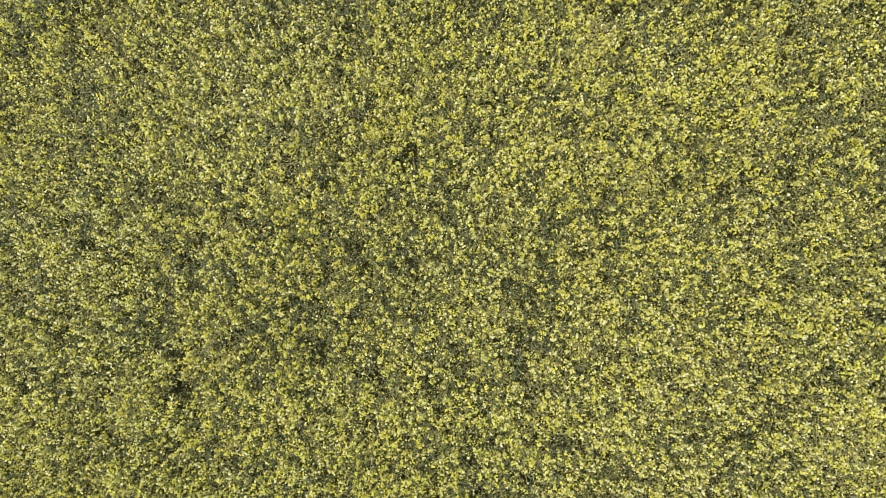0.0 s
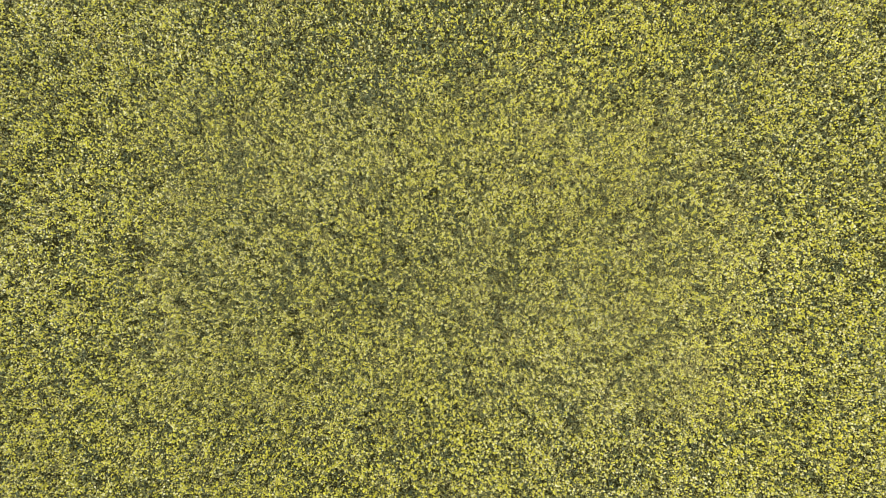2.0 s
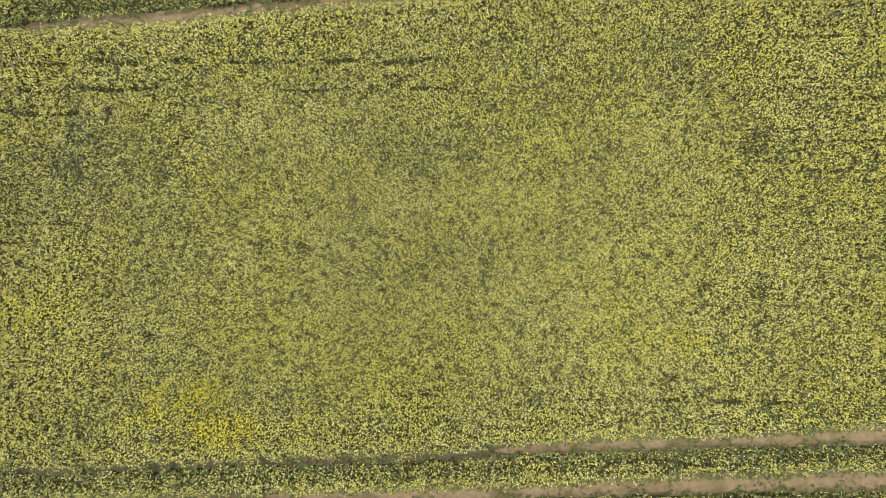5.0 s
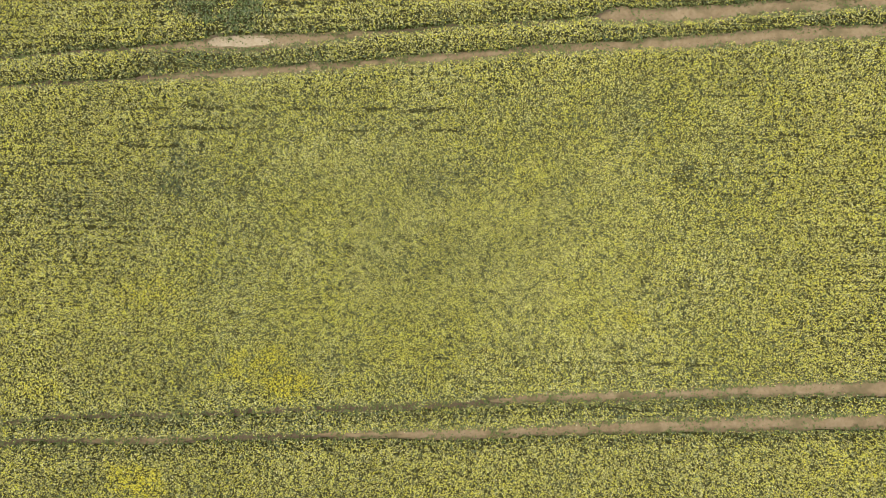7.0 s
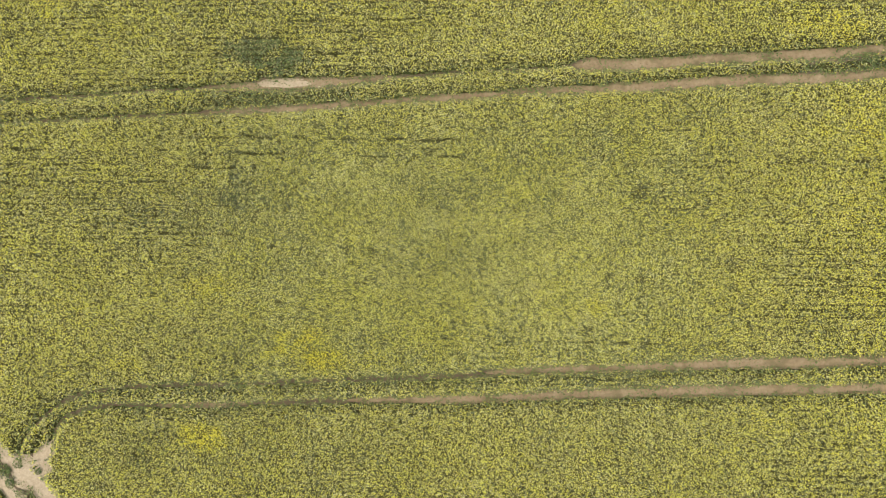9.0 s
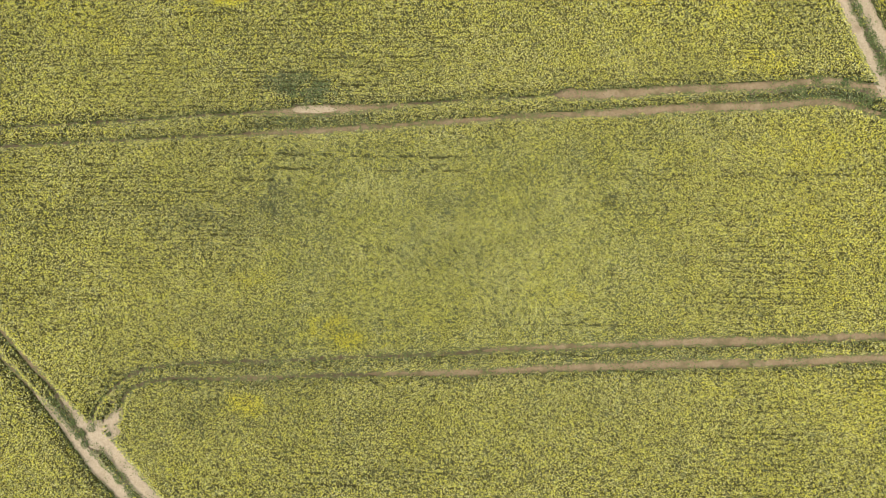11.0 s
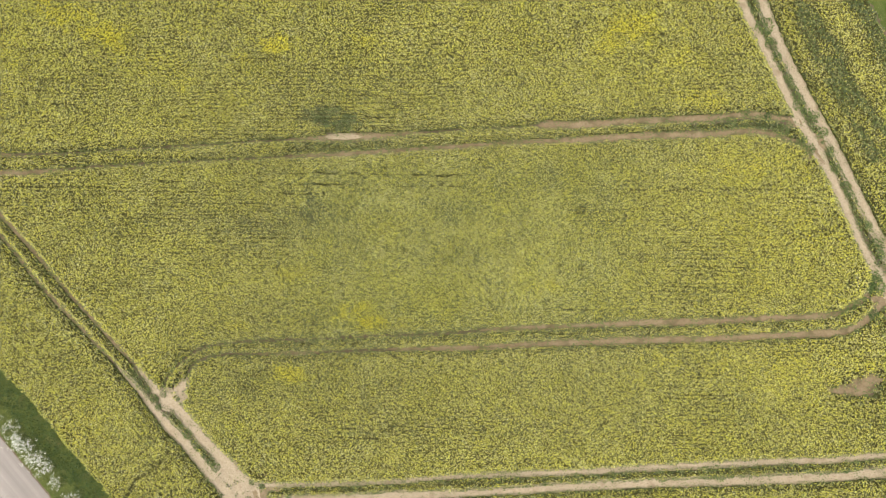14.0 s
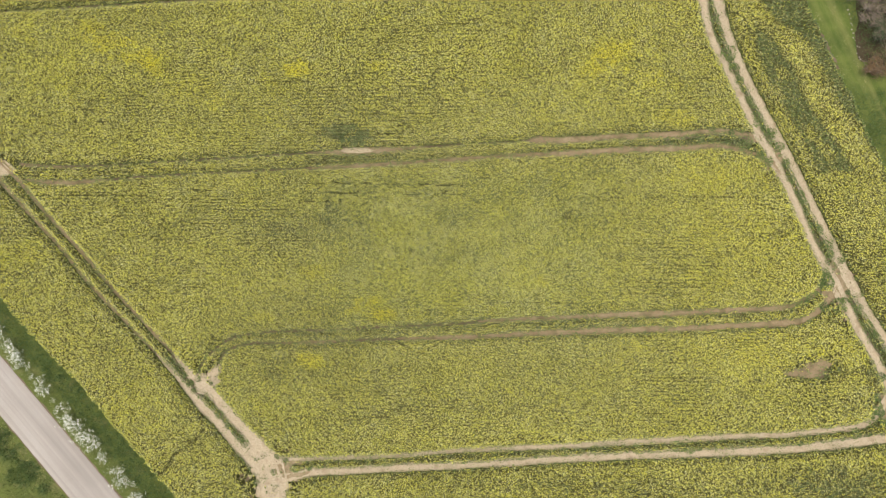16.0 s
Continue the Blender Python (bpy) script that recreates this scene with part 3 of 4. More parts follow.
def plot_of(x, y):
    """The plot, by the tramlines that part them."""
    n, m, s, f = line_y("north_lower", x) + 1, line_y("middle_upper", x) - 1, line_y("south_upper", x) - 1, line_y("far_lower", x) + 1
    p = np.where(y > f, 0, np.where(y > n, 1, np.where(y > m, 2, np.where(y > s, 3, 4))))
    w = np.array(sorted(((q[0], q[1]) for q in TRACKS["west_inner"]), key=lambda q: q[1]))
    p = np.where(x < np.interp(y, w[:, 1], w[:, 0]) - 1, 5, p)
    e = np.array(sorted(((q[0], q[1]) for q in TRACKS["east_outer"]), key=lambda q: q[1]))
    return np.where(x > np.interp(y, e[:, 1], e[:, 0]) - 1, 6, p)


# ---------------------------------------------------------------- ground
ang = np.linspace(0, 2 * np.pi, 97)
rad = np.array([0, 30, 60, 90, 130, 200, 320, 520, 900, 1600])
pts = np.stack([np.outer(rad, np.cos(ang)), np.outer(rad, np.sin(ang)), np.zeros((len(rad), len(ang))) - 0.004], -1)
tagged(new("ground", grid_mesh("ground", pts, GRASS_GROUND)), "green turf reaching to the horizon round the field", "ground", kind="structure")

ys = np.linspace(Y0, Y1, 90)
us = np.linspace(0, 1, 120)
wx, ex = edge_x(FIELD_EDGE_WEST, ys) + 0.25 * (vnoise(ys * 1.2, ys * 0, 41) - .5), edge_x(FIELD_EDGE_EAST, ys) + 0.6 * (vnoise(ys * 1.2, ys * 0, 42) - .5)
sx = wx[:, None] * (1 - us) + ex[:, None] * us
sy = np.repeat(ys[:, None], len(us), 1)
sz = 0.008 + 0.025 * vnoise(sx * 1.5, sy * 1.5, 43)
tagged(new("field_soil", grid_mesh("field_soil", np.stack([sx, sy, sz], -1), SOIL)), "brown crumbly soil under the rapeseed crop", "soil", kind="structure")

for key, line in LINES.items():
    open_soil = line[:, 2] >= .36
    brown = (line[:, 1] > -14) & key.startswith("west")
    cuts = np.flatnonzero(np.diff(open_soil.astype(int) + 2 * brown)) + 1
    for run in np.split(np.arange(len(line)), cuts):
        if len(run) < 8 or not open_soil[run[0]]:
            continue
        p = line[run][::2]
        d = np.gradient(p[:, :2], axis=0)
        d /= np.linalg.norm(d, axis=1)[:, None] + 1e-9
        nrm = np.stack([-d[:, 1], d[:, 0]], 1)
        prof = np.linspace(-1, 1, 9)
        half = (p[:, 2] * 0.5 + 0.12) * (1 + 0.5 * (vnoise(p[:, 0] * 1.3, p[:, 1] * 1.3, 44) - .5))
        half *= np.clip(np.minimum(np.arange(len(p)), np.arange(len(p))[::-1]) / 5 + .15, 0, 1)
        xy = p[:, None, :2] + nrm[:, None, :] * (half[:, None] * prof)[..., None]
        rut = np.array([0.028, 0.07, 0.085, 0.06, 0.045, 0.06, 0.085, 0.07, 0.028])
        z = rut[None, :] + 0.035 * (vnoise(xy[..., 0] * 3, xy[..., 1] * 3, 45) - .5) * np.array([0, .6, 1, 1, 1, 1, 1, .6, 0])
        headland = key.split("_")[0] in ("west", "east", "south") and not brown[run[0]]
        tagged(new("wheel_track_" + key, grid_mesh("wheel_track", np.concatenate([xy, z[..., None]], -1), CRUST if headland else TRACK)),
               "bare rutted headland wheel track of pale dry soil" if headland else "rutted tractor wheel track of brown soil between the crop rows", "wheel track", kind="structure")

for bx, by, rx, ry in BARE:
    a = np.linspace(0, 2 * np.pi, 49)
    r = np.linspace(0, 1, 9)[:, None] * (1.12 + 0.35 * (vnoise(bx + 2 * np.cos(a), by + 2 * np.sin(a), 46) - .5))
    x, y = bx + rx * r * np.cos(a), by + ry * r * np.sin(a)
    x[:, -1], y[:, -1] = x[:, 0], y[:, 0]
    z = (.10 if by > 13 and bx < 0 else .052) - 0.03 * np.linspace(0, 1, 9)[:, None] ** 3 + 0.02 * (vnoise(x * 2.5, y * 2.5, 47) - .5)
    z[0], z[-1] = z[0, 0], 0.02
    tagged(new("bare_soil", grid_mesh("bare_soil", np.stack([x, y, z], -1), TRACK if bx > 36 else CRUST)), "open patch of pale crusted soil between the crop plants", "soil", kind="structure")


a = np.linspace(0, 2 * np.pi, 41)
r = np.linspace(0, 1, 7)[:, None] * (1 + .5 * (vnoise(2.5 * np.cos(a), 2.5 * np.sin(a), 48) - .5))
x, y = -23.5 + 2.2 * r * np.cos(a), -29.3 + 1.2 * r * np.sin(a)
x[:, -1], y[:, -1] = x[:, 0], y[:, 0]
z = .082 - .02 * np.linspace(0, 1, 7)[:, None] ** 2 + 0 * x
tagged(new("churned_soil", grid_mesh("churned_soil", np.stack([x, y, z], -1), TRACK)), "darker churned soil where the tractor turns", "soil", kind="structure")


# ---------------------------------------------------------------- crop
def scatter(per_m2, near, far):
    """Random places in the field within a band of the level of detail."""
    out = []
    x0, x1 = max(X0, -1 - far * 1.3), min(X1, -1 + far * 1.3)
    y0, y1 = max(Y0, .3 - far * .73), min(Y1, .3 + far * .73)
    n = int(per_m2 * (x1 - x0) * (y1 - y0))
    x, y = rng.uniform(x0, x1, n), rng.uniform(y0, y1, n)
    r = lod(x, y) * rng.uniform(.84, 1.16, n)
    k = (r >= near) & (r < far)
    x, y = x[k], y[k]
    k = inside(x, y) > 0
    return x[k], y[k]


def tilted(n, lean, outward=None):
    """Two random half-axes of unit length for pieces that face up, leaning by about that much."""
    nrm = np.stack([rng.normal(0, lean, n), rng.normal(0, lean, n), np.ones(n)], 1)
    if outward is not None:
        nrm[:, :2] += outward
    nrm /= np.linalg.norm(nrm, axis=1)[:, None]
    a = rng.uniform(0, 2 * np.pi, n)
    u = np.stack([np.cos(a), np.sin(a), np.zeros(n)], 1)
    u -= nrm * np.sum(u * nrm, 1)[:, None]
    u /= np.linalg.norm(u, axis=1)[:, None]
    return u, np.cross(nrm, u)


def pieces(c, u, v, kite=0.0):
    """Four-cornered leaves."""
    return np.stack([c - u, c - v * kite, c + u, c + v * kite], 1)


def chips(c, u, v):
    """Three-cornered petals and leaf tips."""
    return np.stack([c - u - v * .7, c + u - v * .7, c + v * 1.3], 1)


def plant_height(x, y):
    return 1.0 + 0.22 * (vnoise(x / 1.3, y / 1.0, 51) - .5) + 0.14 * (vnoise(x / .35, y / .35, 52) - .5) - 0.52 * step(.75, -.02, raster(x, y)) - .4 * np.clip(lookup(STRIP, x, y), 0, 1)


FLOWERS, OPEN = [], []
GREENS, GREEN_KIND, GREEN_PLOT = [], [], []
# flower heads: nearest and farthest half-width, heads a square metre, blossoms a head, blossom size, head radius
BANDS = [(0, 6.6, 225, 8, 0.0135, 0.038), (0, 6.6, 300, 1, 0.0115, 0.016), (0, 6.6, 240, 6, 0.0125, 0.066), (6.6, 11, 130, 2, 0.0185, 0.066), (6.6, 11, 245, 4, 0.0190, 0.038), (6.6, 11, 230, 1, 0.012, 0.018),
         (11, 18.5, 220, 2, 0.0260, 0.034), (11, 18.5, 110, 1, 0.016, 0.018), (18.5, 28, 225, 2, 0.0285, 0.034), (28, 37, 240, 1, 0.0385, 0.03), (37, 90, 165, 1, 0.0465, 0.03)]
for near, far, per, petals, size, radius in BANDS:
    x, y = scatter(per, near, far)
    keep = (rng.random(len(x)) < flower_share(x, y) * (1 - gaps(x, y))) & (raster(x, y) > -.04 + 0.12 * rng.random(len(x)))
    x, y = x[keep], y[keep]
    n = len(x)
    top = plant_height(x, y) + rng.normal(0, .07, n)
    scale = rng.uniform(.5, 1.35, n)
    pale_share = np.clip((.54 if far < 7 else .46) + 0.5 * (vnoise(x / 3, y / 3, 53) - .5), 0, 1) * (1 - np.clip(1.3 * lookup(BRIGHT, x, y), 0, .9))
    hx, hy = np.repeat(x, petals), np.repeat(y, petals)
    a, rho = rng.uniform(0, 2 * np.pi, n * petals), np.sqrt(rng.random(n * petals))
    rr = rho * radius * np.repeat(scale, petals)
    c = np.stack([hx + rr * np.cos(a), hy + rr * np.sin(a), np.repeat(top, petals) - 0.12 * rho ** 2 + rng.normal(0, .012, n * petals)], 1)
    u, v = tilted(n * petals, .3, np.stack([np.cos(a), np.sin(a)], 1) * (rho ** 2 * 1.2)[:, None])
    s = size * rng.uniform(.7, 1.35, n * petals)[:, None]
    kind = (rng.random(n * petals) < np.repeat(pale_share, petals) * (np.where(rho < .52, 1.35, .28) if petals > 1 else .6)).astype(np.int32)
    loose = petals == 1 and far < 19
    kind[rng.random(n * petals) < (.5 if loose else .26 if far < 12 else .32 if far < 19 else .55) * (1 - .7 * np.clip(lookup(BRIGHT, hx, hy), 0, 1))] = 2
    kind[loose & (kind == 2) & (rng.random(n * petals) < .35)] = 1
    if radius > .06:
        # unopened buds and young pods round and under the heads
        kind[:] = np.where(rng.random(n * petals) < .25, 2, 4)
        c[:, 2] -= rng.uniform(.03, .14, n * petals)
    golden = np.clip(1.25 * lookup(BRIGHT, hx, hy) - .12, 0, .9)
    kind[(kind < 2) & (rng.random(n * petals) < golden)] = 3
    if far < 19:
        OPEN.append((pieces(c, u * s, v * s, kite=1.0).astype(np.float32), kind, np.repeat(plot_of(x, y), petals)))
    else:
        FLOWERS.append((chips(c, u * s, v * s).astype(np.float32), kind, np.repeat(plot_of(x, y), petals)))

# leaves, pods and side shoots under and between the heads: density, half-length, half-width, lowest and highest share of the height, kind
GREEN_BANDS = [(0, 6.6, 1250, .024, .0085, .66, 1.0, 0), (0, 6.6, 1000, .034, .0036, .70, 1.03, 2), (0, 6.6, 330, .038, .016, .45, .85, 1),
               (6.6, 11, 620, .030, .012, .66, 1.0, 0), (6.6, 11, 420, .042, .0045, .68, 1.03, 2), (6.6, 11, 170, .05, .022, .45, .85, 1),
               (11, 18.5, 290, .040, .019, .66, .99, 0), (11, 18.5, 190, .05, .009, .70, 1.03, 2), (11, 18.5, 60, .065, .035, .5, .88, 1),
               (18.5, 37, 56, .07, .036, .68, .98, 0), (18.5, 37, 74, .075, .028, .76, 1.0, 2), (18.5, 37, 10, .09, .05, .5, .9, 1),
               (37, 90, 14, .10, .06, .66, .98, 0), (37, 90, 22, .105, .045, .76, 1.0, 2), (18.5, 90, 150, .085, .042, .66, 1.0, 3), (18.5, 90, 90, .07, .04, .8, 1.04, 3)]
for near, far, per, length, width, low, high, kind in GREEN_BANDS:
    x, y = scatter(per, near, far)
    k = (rng.random(len(x)) > np.maximum(.75 * gaps(x, y), .35 * step(.45, .25, lookup(CLUMP, x, y)) + .6 * np.clip(lookup(STRIP, x, y), 0, 1))) & (raster(x, y) > -.02 + .1 * rng.random(len(x)))
    x, y = x[k], y[k]
    n = len(x)
    if kind == 3:
        # leafy places with few flowers
        k = rng.random(len(x)) > .25 + 2.6 * flower_share(x, y)
        x, y = x[k], y[k]
        n = len(x)
    z = plant_height(x, y) * (low + (high - low) * rng.random(n)) * (1 - .3 * gaps(x, y))
    u, v = tilted(n, .55)
    s = rng.uniform(.6, 1.3, n)[:, None]
    GREENS.append(chips(np.stack([x, y, z], 1), v * s * width, u * s * length).astype(np.float32))
    green = np.full(n, kind, np.int32) if kind != 3 else np.where(rng.random(n) < .85, 3, 1).astype(np.int32)
    green[(kind == 0) & (rng.random(n) > 1.6 * flower_share(x, y))] = 1
    if near < 11 and kind == 0:
        # patches of blue-green leaves and of stalks
        tone = vnoise(x / .7, y / .55, 55) + .3 * rng.random(n)
        green[tone > .95] = 1
        green[tone < .36] = 2
    GREEN_KIND.append(green)
    GREEN_PLOT.append(plot_of(x, y))
x, y = scatter(125, 0, 90)
e = raster(x, y)
k = (e > -.16 + .2 * rng.random(len(x)) * vnoise(x * 1.3, y * 1.3, 54)) & (e < .3) & (rng.random(len(x)) < .75 - 2 * e)
x, y, e = x[k], y[k], e[k]
n = len(x)
u, v = tilted(n, .6)
s = rng.uniform(.6, 1.4, n)[:, None]
GREENS.append(chips(np.stack([x, y, np.clip(.12 + .9 * (e + .16), .1, .6) * rng.uniform(.7, 1.2, n) + .05], 1), u * s * .042, v * s * .075).astype(np.float32))
GREEN_KIND.append(np.where(rng.random(n) < .6, 3, 0).astype(np.int32))
GREEN_PLOT.append(plot_of(x, y))
# upright main stems along the paths' borders and in the nearest stand
x, y = scatter(9, 0, 90)
k = (raster(x, y) > 0) & ((raster(x, y) < .5) | (lod(x, y) < 11) | (x - edge_x(FIELD_EDGE_WEST, y) < 1.0) | (edge_x(FIELD_EDGE_EAST, y) - x < 1.0))
x, y = x[k], y[k]
h = plant_height(x, y) * .5
a = rng.uniform(0, np.pi, len(x))
u = np.stack([np.cos(a), np.sin(a), 0 * a], 1) * 0.006
v = np.stack([rng.normal(0, .06, len(x)), rng.normal(0, .06, len(x)), h], 1)
GREENS.append(chips(np.stack([x, y, h * .8], 1), u, v).astype(np.float32))
GREEN_KIND.append(np.full(len(x), 2, np.int32))
GREEN_PLOT.append(plot_of(x, y))
FLOWERS, OPEN = [[np.concatenate(q) for q in zip(*part_list)] for part_list in (FLOWERS, OPEN)]
GREENS, GREEN_KIND, GREEN_PLOT = np.concatenate(GREENS), np.concatenate(GREEN_KIND), np.concatenate(GREEN_PLOT)

# the closed mass of stalks and lower leaves, sunk where the wheels went and where plants are missing; its colour holds
# the shade deep in the stand
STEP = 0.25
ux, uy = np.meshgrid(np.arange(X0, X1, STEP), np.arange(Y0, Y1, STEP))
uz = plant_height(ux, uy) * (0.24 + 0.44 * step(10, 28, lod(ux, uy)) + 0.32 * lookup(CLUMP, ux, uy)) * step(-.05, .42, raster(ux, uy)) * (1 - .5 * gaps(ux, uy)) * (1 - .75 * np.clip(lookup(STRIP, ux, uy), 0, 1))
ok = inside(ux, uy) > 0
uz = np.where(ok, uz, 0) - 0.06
uplot = plot_of(ux, uy)
quad_ok = ok[:-1, :-1] | ok[1:, :-1] | ok[:-1, 1:] | ok[1:, 1:]
quad_plot = uplot[:-1, :-1]
uidx = np.arange(ux.size).reshape(ux.shape)
uverts = np.stack([ux + .05 * (vnoise(ux * 7, uy * 7, 62) - .5), uy + .05 * (vnoise(ux * 7, uy * 7, 63) - .5), uz], -1).reshape(-1, 3)
PLOT_LABELS = ["flowering rapeseed beyond the far tramline, yellow over green", "broad plot of flowering rapeseed with bright yellow patches and drill-row gaps",
               "dense plot of flowering rapeseed between two tramlines", "flowering rapeseed plot with one bare soil patch",
               "flowering rapeseed below the last tramline beside the junction", "headland of flowering rapeseed beside the lane's verge",
               "thin patchy rapeseed headland, green with yellow bands, beside the grass"]
for i, text in enumerate(PLOT_LABELS):
    f = np.argwhere(quad_ok & (quad_plot == i))
    if not len(f):
        continue
    a, b = f[:, 0], f[:, 1]
    faces = np.stack([uidx[a, b], uidx[a, b + 1], uidx[a + 1, b + 1], uidx[a + 1, b]], 1)
    used, inv = np.unique(faces, return_inverse=True)
    me = bpy.data.meshes.new("rapeseed_crop")
    me.vertices.add(len(used))
    me.vertices.foreach_set("co", uverts[used].astype(np.float32).ravel())
    me.loops.add(faces.size)
    me.loops.foreach_set("vertex_index", inv.astype(np.int32).ravel())
    me.polygons.add(len(faces))
    me.polygons.foreach_set("loop_start", np.arange(0, faces.size, 4, dtype=np.int32))
    me.materials.append(UNDER_SHADED)
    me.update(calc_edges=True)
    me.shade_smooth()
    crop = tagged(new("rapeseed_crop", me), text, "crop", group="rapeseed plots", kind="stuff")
    for corners, kinds_here, plots in (FLOWERS, OPEN):
        k = plots == i
        if k.any():
            tagged(child("flower_heads", quad_mesh("flower_heads", corners[k], kinds_here[k], (PETAL, PETAL_PALE, BUD, PETAL_GOLD, SHOOT)), crop, "yellow four-petalled rape flower heads"), kind="stuff")
    k = GREEN_PLOT == i
    tagged(child("leaves", quad_mesh("leaves", GREENS[k], GREEN_KIND[k], (LEAF, LEAF_DARK, STEM, LEAF_LUSH)), crop, "green rape leaves, pods and stems"), kind="stuff")

# ---------------------------------------------------------------- lane and verges
LANE_DIR = Vector((0.690, -0.724, 0)).normalized()
LANE_AT = Vector((-61.2, -23.4, 0))
LANE_SIDE = Vector((-LANE_DIR.y, LANE_DIR.x, 0))
HALF = 2.72


def lane_point(s, w, z):
    q = LANE_AT + LANE_DIR * s + LANE_SIDE * w
    return (q.x, q.y, z)


def lane_strip(name, w0, w1, mat, zf, label, category, ns=260, nw=14, s0=-120, s1=120, ragged=0.0):
    ss, ww = np.linspace(s0, s1, ns), np.linspace(0, 1, nw)
    g = np.zeros((ns, nw, 3))
    for i, s in enumerate(ss):
        for j, w in enumerate(ww):
            e = ragged * (noise.noise((s * .6, w0 * 7, 0)) + .6 * noise.noise((s * 2.1, w0 * 3, 4)))
            e2 = ragged * (noise.noise((s * .6, w1 * 7, 9)) + .6 * noise.noise((s * 2.1, w1 * 3, 5)))
            v = (w0 + e) * (1 - w) + (w1 + e2) * w
            g[i, j] = lane_point(s, v, zf(s, v, w))
    return tagged(new(name, grid_mesh(name, g, mat)), label, category, kind="structure")


lane_strip("road", -HALF, HALF, ASPHALT, lambda s, v, w: 0.055 - .006 * v * v + .004 * noise.noise((s * .5, v, 0)), "narrow country lane of worn pale-grey asphalt", "road", nw=18, ragged=.07)
lane_strip("road_edge", HALF - .3, HALF + .18, SOIL, lambda s, v, w: .004 + .006 * math.sin(math.pi * w), "dusty crumbled margin of the lane", "road edge", nw=5, ragged=.22)
lane_strip("road_edge_far", -HALF - .15, -HALF + .3, SOIL, lambda s, v, w: .004 + .006 * math.sin(math.pi * w), "dusty crumbled margin of the lane", "road edge", nw=5, ragged=.22)


def grass(name, places, mat, height, width, label, category="grass"):
    x, y = places
    n = len(x)
    a = rng.uniform(0, 2 * np.pi, n)
    h = height * rng.uniform(.5, 1.3, n)
    lean = rng.normal(0, 1.0, (n, 2)) * h[:, None]
    base = np.stack([x, y, np.zeros(n) - .01], 1)
    side = np.stack([np.cos(a), np.sin(a), 0 * a], 1) * (width * rng.uniform(.6, 1.4, n))[:, None]
    tip = base + np.stack([lean[:, 0], lean[:, 1], h], 1)
    q = np.stack([base - side, base + side, tip], 1)
    return tagged(new(name, quad_mesh(name, q, None, (mat,))), label, category, kind="stuff")


def lane_places(per, w0, w1, s0=-62, s1=70, ragged=.5):
    n = int(per * (s1 - s0) * (w1 - w0))
    s, w = rng.uniform(s0, s1, n), rng.uniform(w0, w1, n) + rng.normal(0, ragged * .3, n)
    return LANE_AT.x + LANE_DIR.x * s + LANE_SIDE.x * w, LANE_AT.y + LANE_DIR.y * s + LANE_SIDE.y * w


grass("verge_grass", lane_places(90, 5.6, 9.0), BLADE_DARK, .34, .03, "lush dark-green grass in the strip beside the crop")
grass("verge_grass_short", lane_places(70, HALF + .35, 5.6), BLADE, .22, .025, "short mixed grass on the lane's verge")
grass("far_verge_grass", lane_places(45, -9.5, -HALF - .3), BLADE, .26, .03, "rough green grass beyond the lane")
x, y = lane_places(60, -8.5, -HALF - .5)
k = vnoise(x / 1.5, y / 1.5, 74) > .55
grass("far_verge_dark_grass", (x[k], y[k]), BLADE_DARK, .4, .05, "darker coarse grass clumps beyond the lane")
grass("far_verge_dry_grass", lane_places(22, -5.2, -HALF - .3), BLADE_DRY, .28, .025, "dry straw-coloured grass at the lane's edge")

ys = np.linspace(-36, 41, 120)
us = np.linspace(0, 1, 26)
sx = edge_x(FIELD_EDGE_EAST, ys)[:, None] - .8 + 30 * us
sy = np.repeat(ys[:, None], len(us), 1)
sz = .003 + .004 * vnoise(sx * .8, sy * .8, 75) + .03 * step(.03, .1, us) * vnoise(sx / 2.5, sy / 2.5, 76)
tagged(new("grass_strip", grid_mesh("grass_strip", np.stack([sx, sy, sz], -1), STRIP_GRASS)), "mown green grass strip with paler worn streaks beside the field", "grass", kind="structure")
n = 90000
gx, gy = rng.uniform(38, 66, n), rng.uniform(-5, 42, n)
off = gx - edge_x(FIELD_EDGE_EAST, gy)
k = (off > -.2) & (vnoise(gx / 1.2, gy / 2.4, 71) + .35 * rng.random(n) > .30)
grass("strip_grass", (gx[k], gy[k]), BLADE, .09, .022, "mown green grass blades on the strip beside the field")
# longer dark grass in the strip's southern end and round the shrubs
shade = step(23, 17, gy) + step(4.2, 6.0, off) * step(21, 24, gy)
k = (off > -.1) & (rng.random(n) < shade * (.25 + .9 * vnoise(gx / 1.5, gy / 2.2, 77)))
grass("strip_long_grass", (gx[k], gy[k]), BLADE_DARK, .30, .04, "longer dark-green grass at the strip's end and round the shrubs")
k = (np.abs(off - 3.3 + .5 * (vnoise(gx / 3, gy / 3, 78) - .5)) < .55) & (gy > 21) & (vnoise(gx / .5, gy / 2.4, 72) > .50)
k |= (np.abs(off - .55) < .5 + .4 * vnoise(gy, gy * 0, 79)) & (gy > 19) & (vnoise(gx / .6, gy / 1.3, 80) > .42)
grass("strip_dry_grass", (gx[k], gy[k]), BLADE_DRY, .10, .035, "straw-coloured worn streaks in the grass strip")
